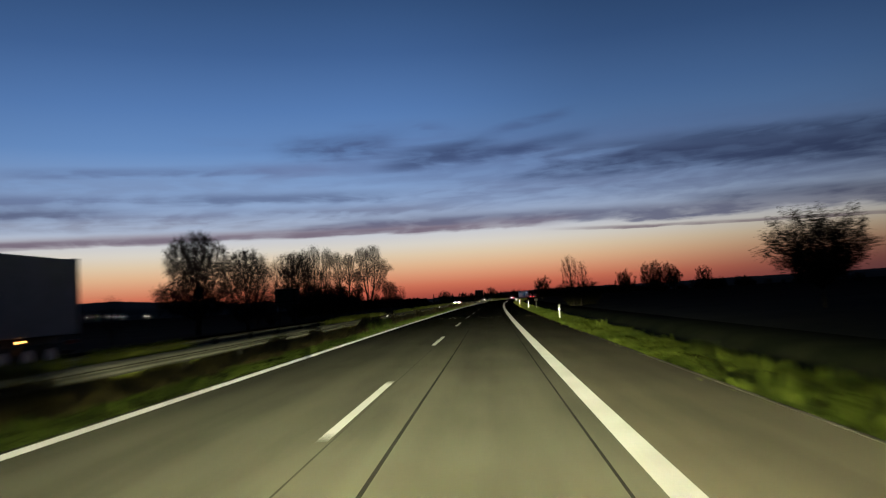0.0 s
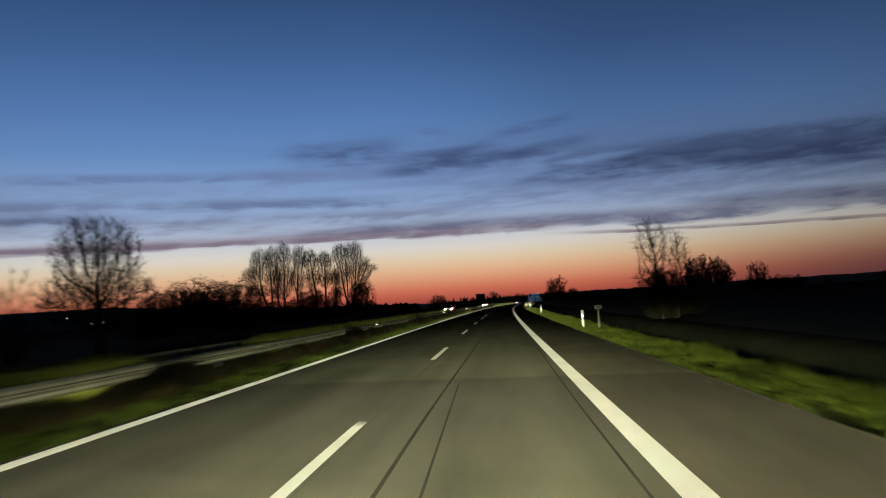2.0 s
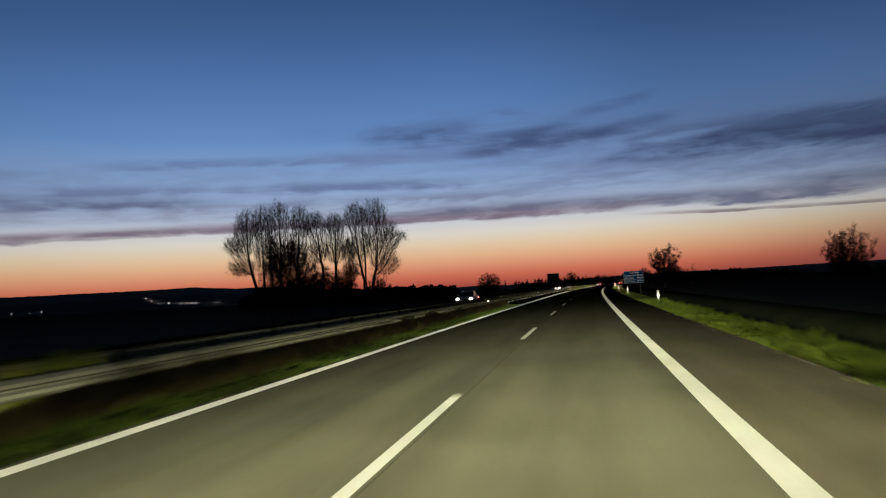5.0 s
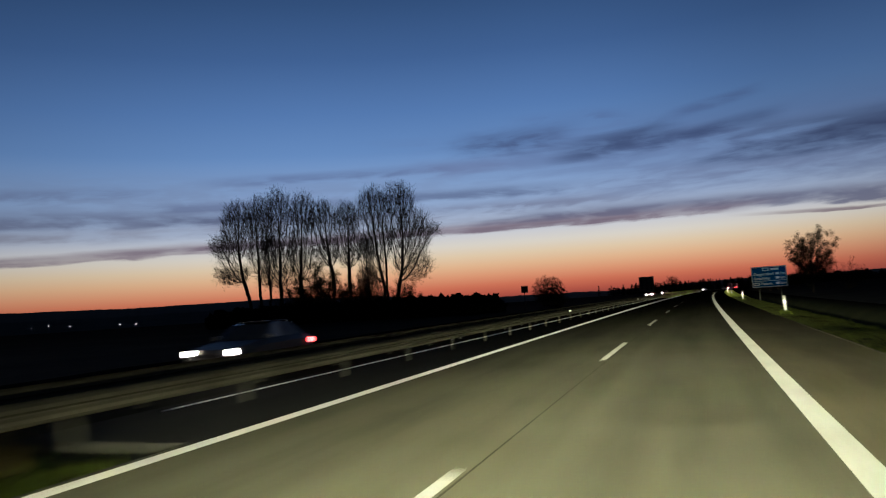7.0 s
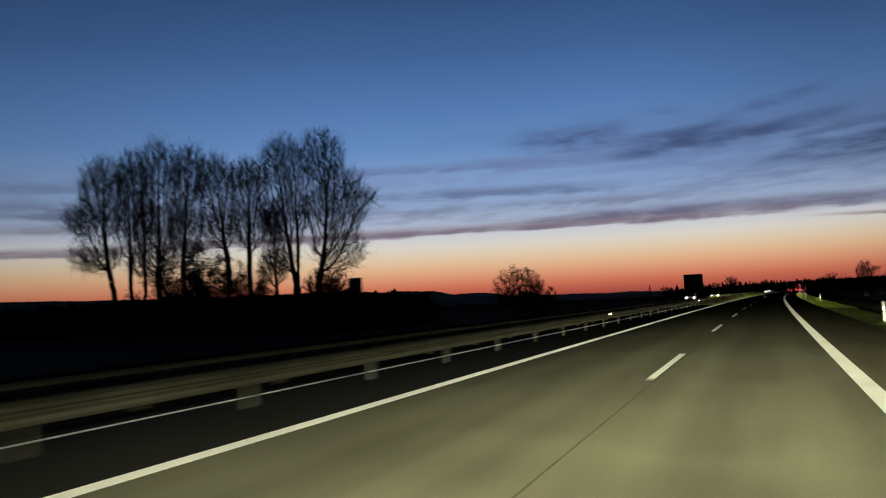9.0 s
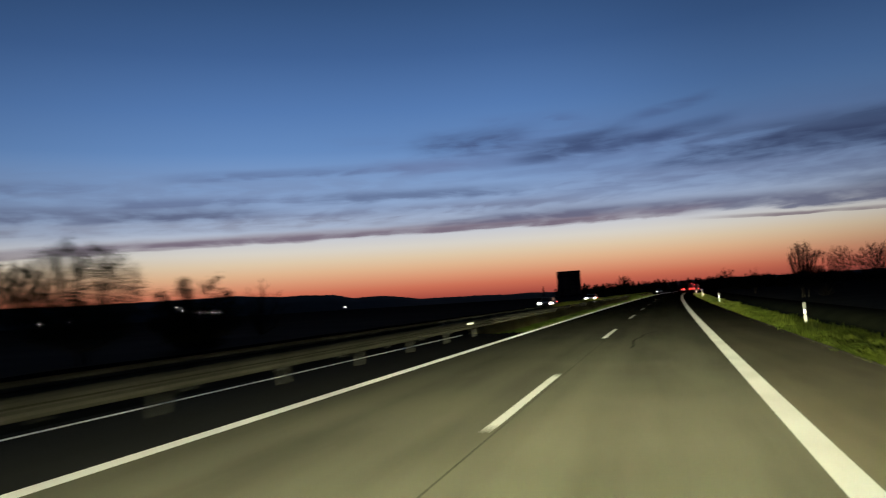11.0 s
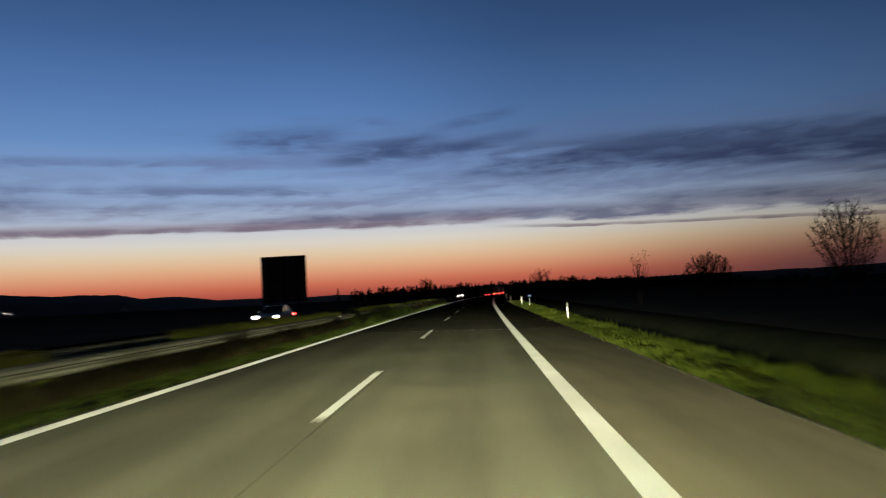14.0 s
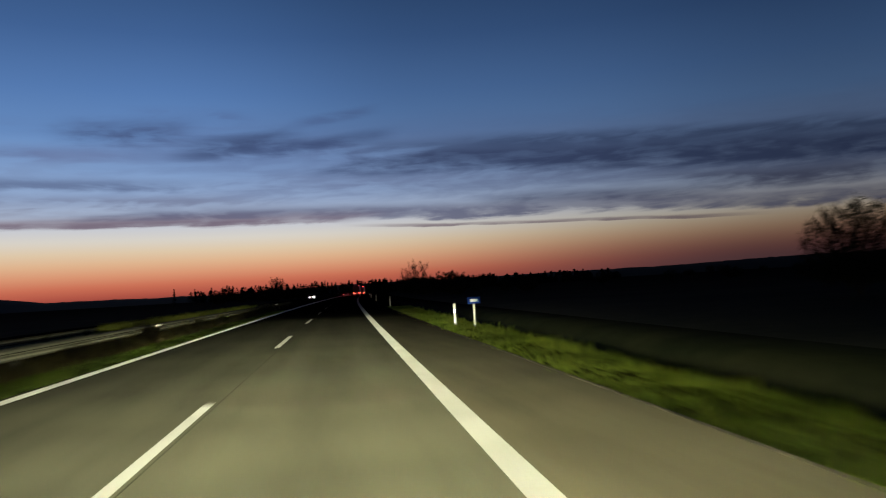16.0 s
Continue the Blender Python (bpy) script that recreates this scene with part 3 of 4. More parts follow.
def tree_meshes(seed, height, wide, low, attach, limbs, stems=1, sides=7, twigs=6, leaves=0, leaf=0.1, thick=0.02, fine=1.0, rough=0.12, lift=1.0, inner=0.22, shell0=0.72, reach=1.0, scatter=0.8):
    """Trunk and crown of a tree. Limbs leave the trunk and bend out to an uneven egg-shaped crown; branches, twigs or small leaves follow."""
    rng = random.Random(seed)
    tv, tf, cv, cf, tips = [], [], [], [], []
    unit = height / 10.0

    def jitter(k):
        return Vector((rng.gauss(0, k), rng.gauss(0, k), rng.gauss(0, k)))

    def run(pts, r0, r1, sides_, level):
        v, f = (tv, tf) if level < 2 else (cv, cf)
        n = len(pts) - 1
        for i in range(n):
            tube(v, f, pts[i], pts[i + 1], r0 + (r1 - r0) * i / n, r0 + (r1 - r0) * (i + 1) / n, sides_)

    def branch(p, d, length, r, level):
        q = p + (d + jitter(0.10) + Vector((0, 0, 0.06))) * length * 0.5
        e = q + (d + jitter(0.16) + Vector((0, 0, 0.14))).normalized() * length * 0.5
        run([p, q, e], r, max(0.004 * unit * fine, r * 0.35), 4 if level == 2 else 3, level)
        if level == 3:
            for k in range(twigs):
                t = rng.uniform(0.15, 1.0)
                at = p.lerp(q, t * 2) if t < 0.5 else q.lerp(e, t * 2 - 1)
                way = (d + jitter(0.45) + Vector((0, 0, 0.15))).normalized()
                tip = at + way * rng.uniform(0.25, 0.6) * unit * fine * reach
                s = way.orthogonal().normalized() * 0.0068 * unit * fine
                b0 = len(cv)
                cv.extend((at - s, at + s, tip))
                cf.append((b0, b0 + 1, b0 + 2))
                tips.append(tip)
            return
        for k in range(6):
            t = rng.uniform(0.25, 1.0)
            at = p.lerp(q, t * 2) if t < 0.5 else q.lerp(e, t * 2 - 1)
            branch(at, (d + jitter(0.42)).normalized(), length * rng.uniform(0.4, 0.62), r * 0.45, 3)

    for k in range(stems):
        foot = Vector((0, 0, -0.3)) if stems == 1 else Vector((rng.gauss(0, 0.03), rng.gauss(0, 0.03), 0)) * height + Vector((0, 0, -0.3))
        lean = Vector((rng.gauss(0, 0.025), rng.gauss(0, 0.025), 1)) if stems == 1 else Vector((rng.gauss(0, 0.10), rng.gauss(0, 0.10), 1))
        h = height * (0.86 if k == 0 else rng.uniform(0.7, 0.84))
        trunk = [foot]
        for i in range(6):
            trunk.append(foot + lean * h * (i + 1) / 6 + jitter(0.008 * height))
        run(trunk, height * thick, 0.012 * unit, 9, 0)
        count = limbs // stems
        mid, half = height * (1 + low) / 2, height * (1 - low) / 2
        for c in range(count):
            u = -0.92 + 1.9 * ((c + rng.random()) / count) ** lift
            a = c * 2.39996 + rng.uniform(-0.4, 0.4)
            ring = math.sqrt(max(0.02, 1 - u * u)) * (1.0 if u > -0.3 else 0.92)
            shell = rng.uniform(shell0, 1.0) * (1 + rough * rng.gauss(0, 1))
            goal = Vector((foot.x + lean.x * h * 0.6, foot.y + lean.y * h * 0.6, mid)) + Vector((math.cos(a) * ring * wide * height / 2, math.sin(a) * ring * wide * height / 2, u * half)) * shell
            z = max(0.05 * height, min(0.84 * h, low * height * 0.6 + (goal.z - low * height * 0.6) * attach))
            t = z / h * 6
            i0 = min(5, int(t))
            at = trunk[i0].lerp(trunk[i0 + 1], t - i0)
            span = (goal - at).length
            knee = at.lerp(goal, 0.45) + Vector((0, 0, -0.03 * span)) + jitter(0.045 * span)
            far = at.lerp(goal, 0.78) + Vector((0, 0, -0.01 * span)) + jitter(0.04 * span)
            pts = [at, knee, far, goal]
            r = max(0.014 * unit, height * thick * (1 - z / h) * 0.5 + 0.008 * unit)
            run(pts, r, 0.007 * unit * fine, 5, 1)
            for s in range(sides):
                t = inner + (1 - inner) * (s + rng.random()) / sides
                g = min(2, int(t * 3))
                p = pts[g].lerp(pts[g + 1], t * 3 - g)
                d = (pts[g + 1] - pts[g]).normalized()
                branch(p, (d + jitter(0.5)).normalized(), min(0.095 * height, span * rng.uniform(0.16, 0.28) * (1.2 - 0.5 * t)), r * 0.4 * (1.1 - 0.7 * t), 2)
    fit_z = height / sorted(v.z for v in cv)[int(len(cv) * 0.996)]
    for v in tv:
        v.z *= fit_z
    for v in cv:
        v.z *= fit_z
    for p in range(leaves):
        t = rng.choice(tips)
        c = Vector((t.x, t.y, t.z * fit_z)) + jitter(leaf * scatter)
        u = jitter(1).normalized() * leaf * rng.uniform(0.5, 1.1)
        v = u.orthogonal().normalized() * leaf * rng.uniform(0.35, 0.7)
        b0 = len(cv)
        cv.extend((c - u, c - v, c + u, c + v))
        cf.append((b0, b0 + 1, b0 + 2, b0 + 3))
    return mesh_of("trunk", tv, tf, BARK, True), mesh_of("crown", cv, cf, LEAF if leaves else TWIG)


def bare_tree(seed, height, lobes, first, count=900, step=0.016, up=0.12, feet=(0.0,), thick=0.014, twigs=3, twig=0.03, tip=0.0009, leaves=0, leaf=0.006, sprays=2, spray=0.05):
    """A bare tree that grows towards points strewn through the lobes of its crown. Lobes (x, z, half width, half height), first and twig
    are shares of its height; feet: where its stems stand. Limbs thicken towards the root as they join."""
    r = np.random.RandomState(seed)
    size = np.array([w * w * h for _, _, w, h in lobes]) ** 0.7
    pick = r.choice(len(lobes), count, p=size / size.sum())
    ball = r.normal(size=(count, 3))
    ball *= (r.random_sample(count) ** 0.42 / np.linalg.norm(ball, axis=1))[:, None]
    shape = np.array(lobes)[pick]
    goals = np.stack([shape[:, 0] + ball[:, 0] * shape[:, 2], ball[:, 1] * shape[:, 2], shape[:, 1] + ball[:, 2] * shape[:, 3]], axis=1)
    goals = goals[goals[:, 2] > 0.03]
    at, parent = [], []
    for k, x in enumerate(feet):
        lean = r.normal(0, 0.012, 2)
        n = max(2, int(first * r.uniform(0.85, 1.1) / step))
        for i in range(n + 1):
            at.append((x * min(1.0, 0.3 + 3.0 * i / n) + lean[0] * i / n + 0.002 * r.normal(), lean[1] * i / n, -0.02 + (first + 0.02) * i / n))
            parent.append((-1 if k == 0 else 0) if i == 0 else len(at) - 2)
    at = np.array(at)
    gap = np.linalg.norm(goals[:, None] - at[None], axis=2)
    near, dist = gap.argmin(1), gap.min(1)
    kids = collections.Counter()
    for _ in range(170):
        if not len(goals):
            break
        ways = {}
        for g in range(len(goals)):
            ways.setdefault(near[g], []).append(g)
        fresh = []
        for n, gs in ways.items():
            if kids[n] > 2:
                continue
            d = goals[gs] - at[n]
            d = (d / np.linalg.norm(d, axis=1)[:, None]).sum(0)
            d = d / max(1e-6, np.linalg.norm(d)) + np.array((0, 0, up)) + r.normal(0, 0.09, 3)
            fresh.append(at[n] + d / np.linalg.norm(d) * step)
            parent.append(n)
            kids[n] += 1
        if not fresh:
            break
        fresh = np.array(fresh)
        gap = np.linalg.norm(goals[:, None] - fresh[None], axis=2)
        best, least = gap.argmin(1), gap.min(1)
        near = np.where(least < dist, best + len(at), near)
        dist = np.minimum(least, dist)
        at = np.concatenate([at, fresh])
        left = dist > step * 1.6
        goals, near, dist = goals[left], near[left], dist[left]
    n = len(at)
    load = np.zeros(n)
    for i in range(n - 1, -1, -1):
        load[i] = load[i] if load[i] else tip ** 2.2
        if parent[i] >= 0:
            load[parent[i]] += load[i]
    rad = load ** (1 / 2.2) * np.where(load > 30 * tip ** 2.2, 1.15, 1.0)
    most = rad.max()
    rad = tip + (rad - tip) * max(0.2, (thick - tip) / max(1e-6, most - tip))
    tv, tf, cv, cf = [], [], [], []
    pts = [Vector(p) * height for p in at]
    for i in range(n):
        j = parent[i]
        if j >= 0:
            big = rad[i] > thick * 0.13
            v, f = (tv, tf) if big else (cv, cf)
            tube(v, f, pts[j], pts[i], min(rad[j], rad[i] * 1.35) * height, rad[i] * height, 7 if rad[i] > thick * 0.4 else (5 if big else 3))
    q = random.Random(seed)

    def stray(k):
        return Vector((q.gauss(0, k), q.gauss(0, k), q.gauss(0, k)))

    ends = [i for i in range(n) if rad[i] < tip * 4.0]
    for i in ends:
        d = (pts[i] - pts[parent[i]]).normalized() if parent[i] >= 0 else Vector((0, 0, 1))
        for k in range(sprays):
            way = (d + stray(0.55) + Vector((0, 0, up * 1.5))).normalized()
            bent = (way + stray(0.25) + Vector((0, 0, up))).normalized()
            long = height * spray * q.uniform(0.5, 1.15)
            root = pts[parent[i]].lerp(pts[i], q.random()) if parent[i] >= 0 else pts[i]
            knee = root + way * long * 0.5
            end = knee + bent * long * 0.5
            side = way.orthogonal().normalized() * tip * height
            b = len(cv)
            cv.extend((root - side, root + side, knee + side * 0.8, knee - side * 0.8, end))
            cf.extend(((b, b + 1, b + 2, b + 3), (b + 3, b + 2, b + 4)))
            for _ in range(twigs):
                share = q.uniform(0.25, 1.0)
                foot = root.lerp(knee, share * 2) if share < 0.5 else knee.lerp(end, share * 2 - 1)
                out = (bent + stray(0.5)).normalized()
                side = out.orthogonal().normalized() * tip * height * 0.75
                b = len(cv)
                cv.extend((foot - side, foot + side, foot + out * height * twig * q.uniform(0.4, 1.1)))
                cf.append((b, b + 1, b + 2))
    for k in range(leaves):
        c = pts[q.choice(ends)] + stray(leaf * 1.6 * height)
        u = stray(1).normalized() * leaf * height * q.uniform(0.5, 1.1)
        v = u.orthogonal().normalized() * leaf * height * q.uniform(0.35, 0.7)
        b = len(cv)
        cv.extend((c - u, c - v, c + u, c + v))
        cf.append((b, b + 1, b + 2, b + 3))
    return mesh_of("trunk", tv, tf, BARK, True), mesh_of("crown", cv, cf, LEAF if leaves else TWIG)


def plant(meshes, lat, s, height_of, height, label, category="tree", group="", width=1.0, spin=0.0, name="tree"):
    base = on_land(lat, s, 0.1)
    f = (height - base.z - 0.4) / height_of
    ob = thing(name, Matrix.Translation(base) @ Matrix.Rotation(spin, 4, "Z") @ Matrix.Diagonal((f * width, f * width, f, 1)), label, category, group)
    child("trunk", meshes[0], ob)
    child("crown", meshes[1], ob)
    return ob


FLAT = tree_meshes(85, 6, 1.15, 0.36, 0.2, 60, 1, 8, 6, 20000, 0.09, 0.024, rough=0.04, scatter=1.6)
BROAD = bare_tree(11, 10, [(0, 0.70, 0.31, 0.29), (-0.03, 0.36, 0.38, 0.20)], 0.20, 2300, 0.018, 0.0, thick=0.030, twigs=5, twig=0.04, tip=0.0012, sprays=3, spray=0.075)
ROUND = bare_tree(12, 10, [(0, 0.66, 0.33, 0.33), (0.03, 0.28, 0.30, 0.18)], 0.18, 2000, 0.019, 0.08, thick=0.025, twigs=5, twig=0.04, tip=0.0012, sprays=3, spray=0.075)
SPREAD = bare_tree(13, 10, [(0, 0.68, 0.32, 0.31), (0, 0.38, 0.43, 0.24)], 0.09, 1600, 0.021, 0.10, thick=0.036, twigs=5, twig=0.045, tip=0.0012, sprays=2, spray=0.085)
SPREAD_FAR = bare_tree(14, 10, [(0, 0.68, 0.28, 0.31), (0, 0.32, 0.47, 0.20)], 0.16, 2200, 0.019, 0.0, thick=0.030, twigs=5, twig=0.04, tip=0.0012, sprays=3, spray=0.075)
TWO_STEM = bare_tree(31, 8, [(-0.06, 0.72, 0.17, 0.27), (0.16, 0.62, 0.15, 0.24), (0.28, 0.38, 0.22, 0.14), (-0.1, 0.42, 0.16, 0.12)], 0.18, 900, 0.021, 0.16, (0.0, 0.14), 0.018, 4, 0.045, 0.0012, spray=0.07)
SLIM = bare_tree(33, 8, [(0.0, 0.64, 0.24, 0.35), (0.05, 0.35, 0.22, 0.14)], 0.2, 700, 0.023, 0.16, thick=0.014, twigs=3, twig=0.045, tip=0.0009, spray=0.07)
FAN = bare_tree(83, 8, [(0, 0.66, 0.24, 0.33), (-0.05, 0.30, 0.22, 0.16), (0.26, 0.74, 0.16, 0.07), (0.10, 0.45, 0.26, 0.12)], 0.08, 1500, 0.020, 0.14, (0.0, 0.05, -0.06), 0.018, 5, 0.04, 0.0013, sprays=3, spray=0.07)
ROUND_FAN = bare_tree(86, 8, [(0, 0.64, 0.50, 0.36), (0, 0.34, 0.36, 0.20)], 0.06, 1300, 0.024, 0.12, (0.0, 0.03), 0.016, 5, 0.045, 0.0013, 2500, 0.009, spray=0.07)
LOW_DOME = bare_tree(87, 6, [(0, 0.54, 0.66, 0.44), (0.05, 0.3, 0.7, 0.22)], 0.06, 2000, 0.033, 0.05, (0.0, 0.06, -0.08), 0.022, 4, 0.05, 0.0014, 9000, 0.014, spray=0.09)
SMALL_DOME = bare_tree(88, 6, [(0, 0.56, 0.50, 0.42), (0, 0.3, 0.42, 0.2)], 0.06, 1500, 0.026, 0.06, (0.0, 0.05), 0.018, 4, 0.05, 0.0013, 5000, 0.013, sprays=3, spray=0.08)


def poplar(seed, lobes, first=0.30, feet=(0.0,), count=2300):
    """A tall bare poplar: a clean stem, steep limbs and a close head of fine twigs."""
    return bare_tree(seed, 30, lobes, first, count, 0.0125, 0.32, feet, 0.0150, 5, 0.032, 0.00050, sprays=2, spray=0.075)


THICKET = tree_meshes(81, 10, 0.95, 0.0, 0.15, 40, 2, 7, 5, 34000, 0.105, 0.014, rough=0.10, scatter=2.6)
SPINDLY = tree_meshes(84, 5, 0.46, 0.16, 0.3, 12, 2, 4, 4, 520, 0.085, 0.016, fine=1.4, rough=0.16, scatter=0.5)
BUSH = [tree_meshes(41 + i, 5, 1.35, 0.0, 0.15, 36, 2, 7, 5, 26000, 0.065, 0.014, rough=0.07, scatter=1.8) for i in range(3)]
LEAFY = [tree_meshes(51 + i, 8, (1.0, 1.2, 0.85)[i], (0.1, 0.0, 0.2)[i], 0.4, 34, 1, 7, 5, 20000, 0.075, rough=0.10, scatter=1.8) for i in range(3)]
SHRUB = [tree_meshes(61 + i, 5, 0.85, 0.04, 0.08, 28, 2, 7, 7, thick=0.014, rough=0.16) for i in range(2)]

OAK_LABEL = "bare broad-crowned oak standing dark against the dusk sky"
plant(BROAD, -28.4, 66.0, 10, 10.7, OAK_LABEL)
plant(ROUND, -25.2, 72.0, 10, 9.0, "smaller bare dense tree beside the oak")
plant(SPREAD, -29.5, 105.8, 10, 11.0, "bare tree with strong spreading limbs", spin=2.2)
plant(SLIM, -30.5, 91.0, 8, 6.2, "thin bare young tree in the field", spin=0.4)
plant(SLIM, -28.2, 48.0, 8, 4.1, "thin bare sapling beside the opposite carriageway", spin=1.4)
plant(SHRUB[0], -30.0, 96.0, 5, 6.0, "bare thin shrub in the field", "shrub", name="shrub")
plant(SPREAD_FAR, -32.0, 220.0, 10, 9.0, "bare rounded tree beside the opposite carriageway", spin=3.0)
plant(SMALL_DOME, -28.0, 348.4, 6, 6.6, "small bare rounded tree beside the opposite carriageway", spin=1.3)
plant(BUSH[1], -29.2, 360.2, 5, 4.3, "low bare shrub at the field's edge", "shrub", spin=0.7, name="shrub")
plant(SHRUB[0], -36.0, 380.5, 5, 5.0, "low bare shrub in the field", "shrub", spin=1.9, name="shrub")
plant(ROUND_FAN, -96.0, 410.0, 8, 12.0, "bare tree beyond the field", spin=0.2)
plant(SLIM, -25.8, 201.2, 8, 7.0, "bare young tree at the field's edge", spin=2.6)
for lat, s, h, w, k in ((-30.2, 127, 6.8, 1.15, 0), (-29.4, 136, 6.8, 1.15, 1), (-30.6, 122, 5.6, 1.1, 0), (-31.0, 131, 5.6, 1.0, 2), (-30.4, 142, 4.8, 1.1, 0), (-31.4, 160, 4.4, 1.2, 1), (-32, 152, 3.8, 1.0, 2), (-31.5, 118, 3.6, 1.2, 1)):
    plant(SMALL_DOME if k == 1 else LOW_DOME, lat, s, 6, h, "dark bushy thicket with thinning autumn leaves", "bush", "field bushes", w * 1.3 if k == 1 else w, s, "bush")
for seed, lat, s, top, lobes, first, feet in (
        (21, -99.6, 352, 30.2, [(-0.10, 0.80, 0.14, 0.19), (-0.18, 0.62, 0.16, 0.13), (-0.16, 0.40, 0.15, 0.09)], 0.16, (0.0,)),
        (22, -98.2, 354, 31.2, [(0.0, 0.81, 0.10, 0.18), (0.02, 0.55, 0.12, 0.20)], 0.24, (0.0, 0.06)),
        (23, -93.3, 355, 32.6, [(0.0, 0.81, 0.115, 0.18), (0.0, 0.54, 0.15, 0.20), (-0.05, 0.34, 0.14, 0.10)], 0.22, (0.0,)),
        (24, -87.6, 355, 31.0, [(0.03, 0.80, 0.10, 0.19), (0.0, 0.52, 0.11, 0.20)], 0.26, (0.0,)),
        (25, -80.4, 356, 28.9, [(-0.06, 0.82, 0.12, 0.17), (-0.04, 0.58, 0.12, 0.16)], 0.30, (0.0,)),
        (26, -76.3, 357, 27.8, [(0.0, 0.82, 0.13, 0.17), (0.0, 0.58, 0.13, 0.16)], 0.36, (0.0,)),
        (27, -72.4, 358, 20.6, [(0.0, 0.76, 0.11, 0.22), (0.0, 0.46, 0.12, 0.18)], 0.22, (0.0,)),
        (28, -67.9, 357, 30.8, [(-0.05, 0.82, 0.13, 0.17), (-0.03, 0.56, 0.13, 0.20), (-0.08, 0.32, 0.10, 0.08)], 0.20, (0.0, 0.05)),
        (29, -66.4, 361, 31.9, [(0.05, 0.83, 0.13, 0.16), (0.11, 0.60, 0.19, 0.20), (0.13, 0.36, 0.15, 0.13), (0.29, 0.60, 0.09, 0.04)], 0.15, (0.0,))):
    plant(poplar(seed, lobes, first, feet), lat, s, 30, top, "tall bare poplar in a row against the dusk sky", group="poplar row")
plant(THICKET, -81.7, 350, 10, 12.8, "large dark thicket under the poplars", "bush", width=1.05, name="bush")
plant(THICKET, -72.2, 351, 10, 9.4, "dark thicket under the poplars", "bush", width=0.9, spin=2.0, name="bush")
plant(THICKET, -64.5, 361, 10, 8.6, "dark thicket under the poplars", "bush", width=0.8, spin=4.0, name="bush")
plant(SHRUB[1], -89.0, 352, 5, 8.0, "bare undergrowth under the poplars", "shrub", name="shrub")

plant(FLAT, 23.8, 40.0, 6, 6.4, "broad dark tree with a ragged flat crown", width=0.9, spin=0.6)
plant(TWO_STEM, 14.7, 107.8, 8, 8.0, "slender bare tree with two stems on the field's edge")
plant(BUSH[2], 15.6, 109.5, 5, 3.6, "dark bush at the foot of the slender tree", "bush", name="bush")
plant(BUSH[1], 17.5, 112.5, 5, 3.2, "low dark bush beside the slender tree", "bush", name="bush")
for lat, s, h, w, k in ((56, 262, 10.4, 0.9, 0), (62.2, 274.8, 10.8, 0.95, 1), (68.5, 282, 10.0, 0.8, 2), (50.9, 291.2, 8.9, 0.8, 1), (53.4, 308, 9.0, 0.7, 2), (84, 300, 9.0, 0.8, 0)):
    plant(LEAFY[k], lat, s, 8, h, "rounded dark field tree with thinning leaves", "tree", "field trees", w, s)
plant(LEAFY[2], 18.7, 326.2, 8, 9.8, "leafy dark tree behind the blue road sign", width=0.85, spin=1.7)
plant(SHRUB[0], 27.0, 345.0, 5, 5.5, "bare shrub on the field's edge", "shrub", name="shrub")
plant(FAN, 17.5, 410.0, 8, 6.4, "bare tree with a forked trunk beside the ditch")
plant(SHRUB[1], 19.9, 411.0, 5, 3.2, "bare shrub beside the forked tree", "shrub", name="shrub")
plant(ROUND_FAN, 30.1, 428.3, 8, 6.4, "small bare rounded tree in the field", spin=4.0)
plant(ROUND_FAN, 31.5, 461.6, 8, 7.6, "fan-shaped field tree with a few last leaves", "tree", width=0.70, spin=0.5)
plant(SPINDLY, 17.9, 476.6, 5, 4.3, "thin spindly tree with a few hanging leaves", width=1.0, spin=0.3)
plant(LOW_DOME, 31.5, 498.3, 6, 5.4, "broad low rounded tree with thinning leaves", "tree", width=0.82, spin=1.0)
plant(LEAFY[1], 19.3, 657.9, 8, 7.4, "rounded dark tree beside the motorway", width=0.8)
rng = random.Random(5)
for i in range(38):
    s = 600 + 12 * i + rng.uniform(-5, 5)
    h = rng.uniform(3.0, 5.6) if s > 690 else rng.uniform(1.6, 2.6)
    plant((BUSH + LEAFY[:1])[i % 4], rng.uniform(24, 40), s, 5 if i % 4 < 3 else 8, h, "dark bush in the far hedgerow", "bush", "far hedgerow", rng.uniform(0.9, 1.4), s, "bush")
for i in range(16):
    s = 780 + 20 * i + rng.uniform(-8, 8)
    plant((BUSH + LEAFY[:1])[i % 4], rng.uniform(-75, -34), s, 5 if i % 4 < 3 else 8, rng.uniform(2.4, 4.8), "dark bush beyond the opposite carriageway", "bush", "far thickets", rng.uniform(0.9, 1.5), s, "bush")
for i in range(46):
    s = 230 + 12 * i + rng.uniform(-5, 5)
    plant((BUSH + LEAFY[:2])[i % 5], rng.uniform(70, 190), s, 5 if i % 5 < 3 else 8, rng.uniform(2.8, 5.2) if s < 430 else rng.uniform(1.6, 2.8), "dark rounded bush far out in the fields", "bush", "far field bushes", rng.uniform(0.9, 1.4), s, "bush")
plant(LEAFY[0], -104, 1240, 8, 17.0, "tall rounded tree far beyond the road", width=1.0)


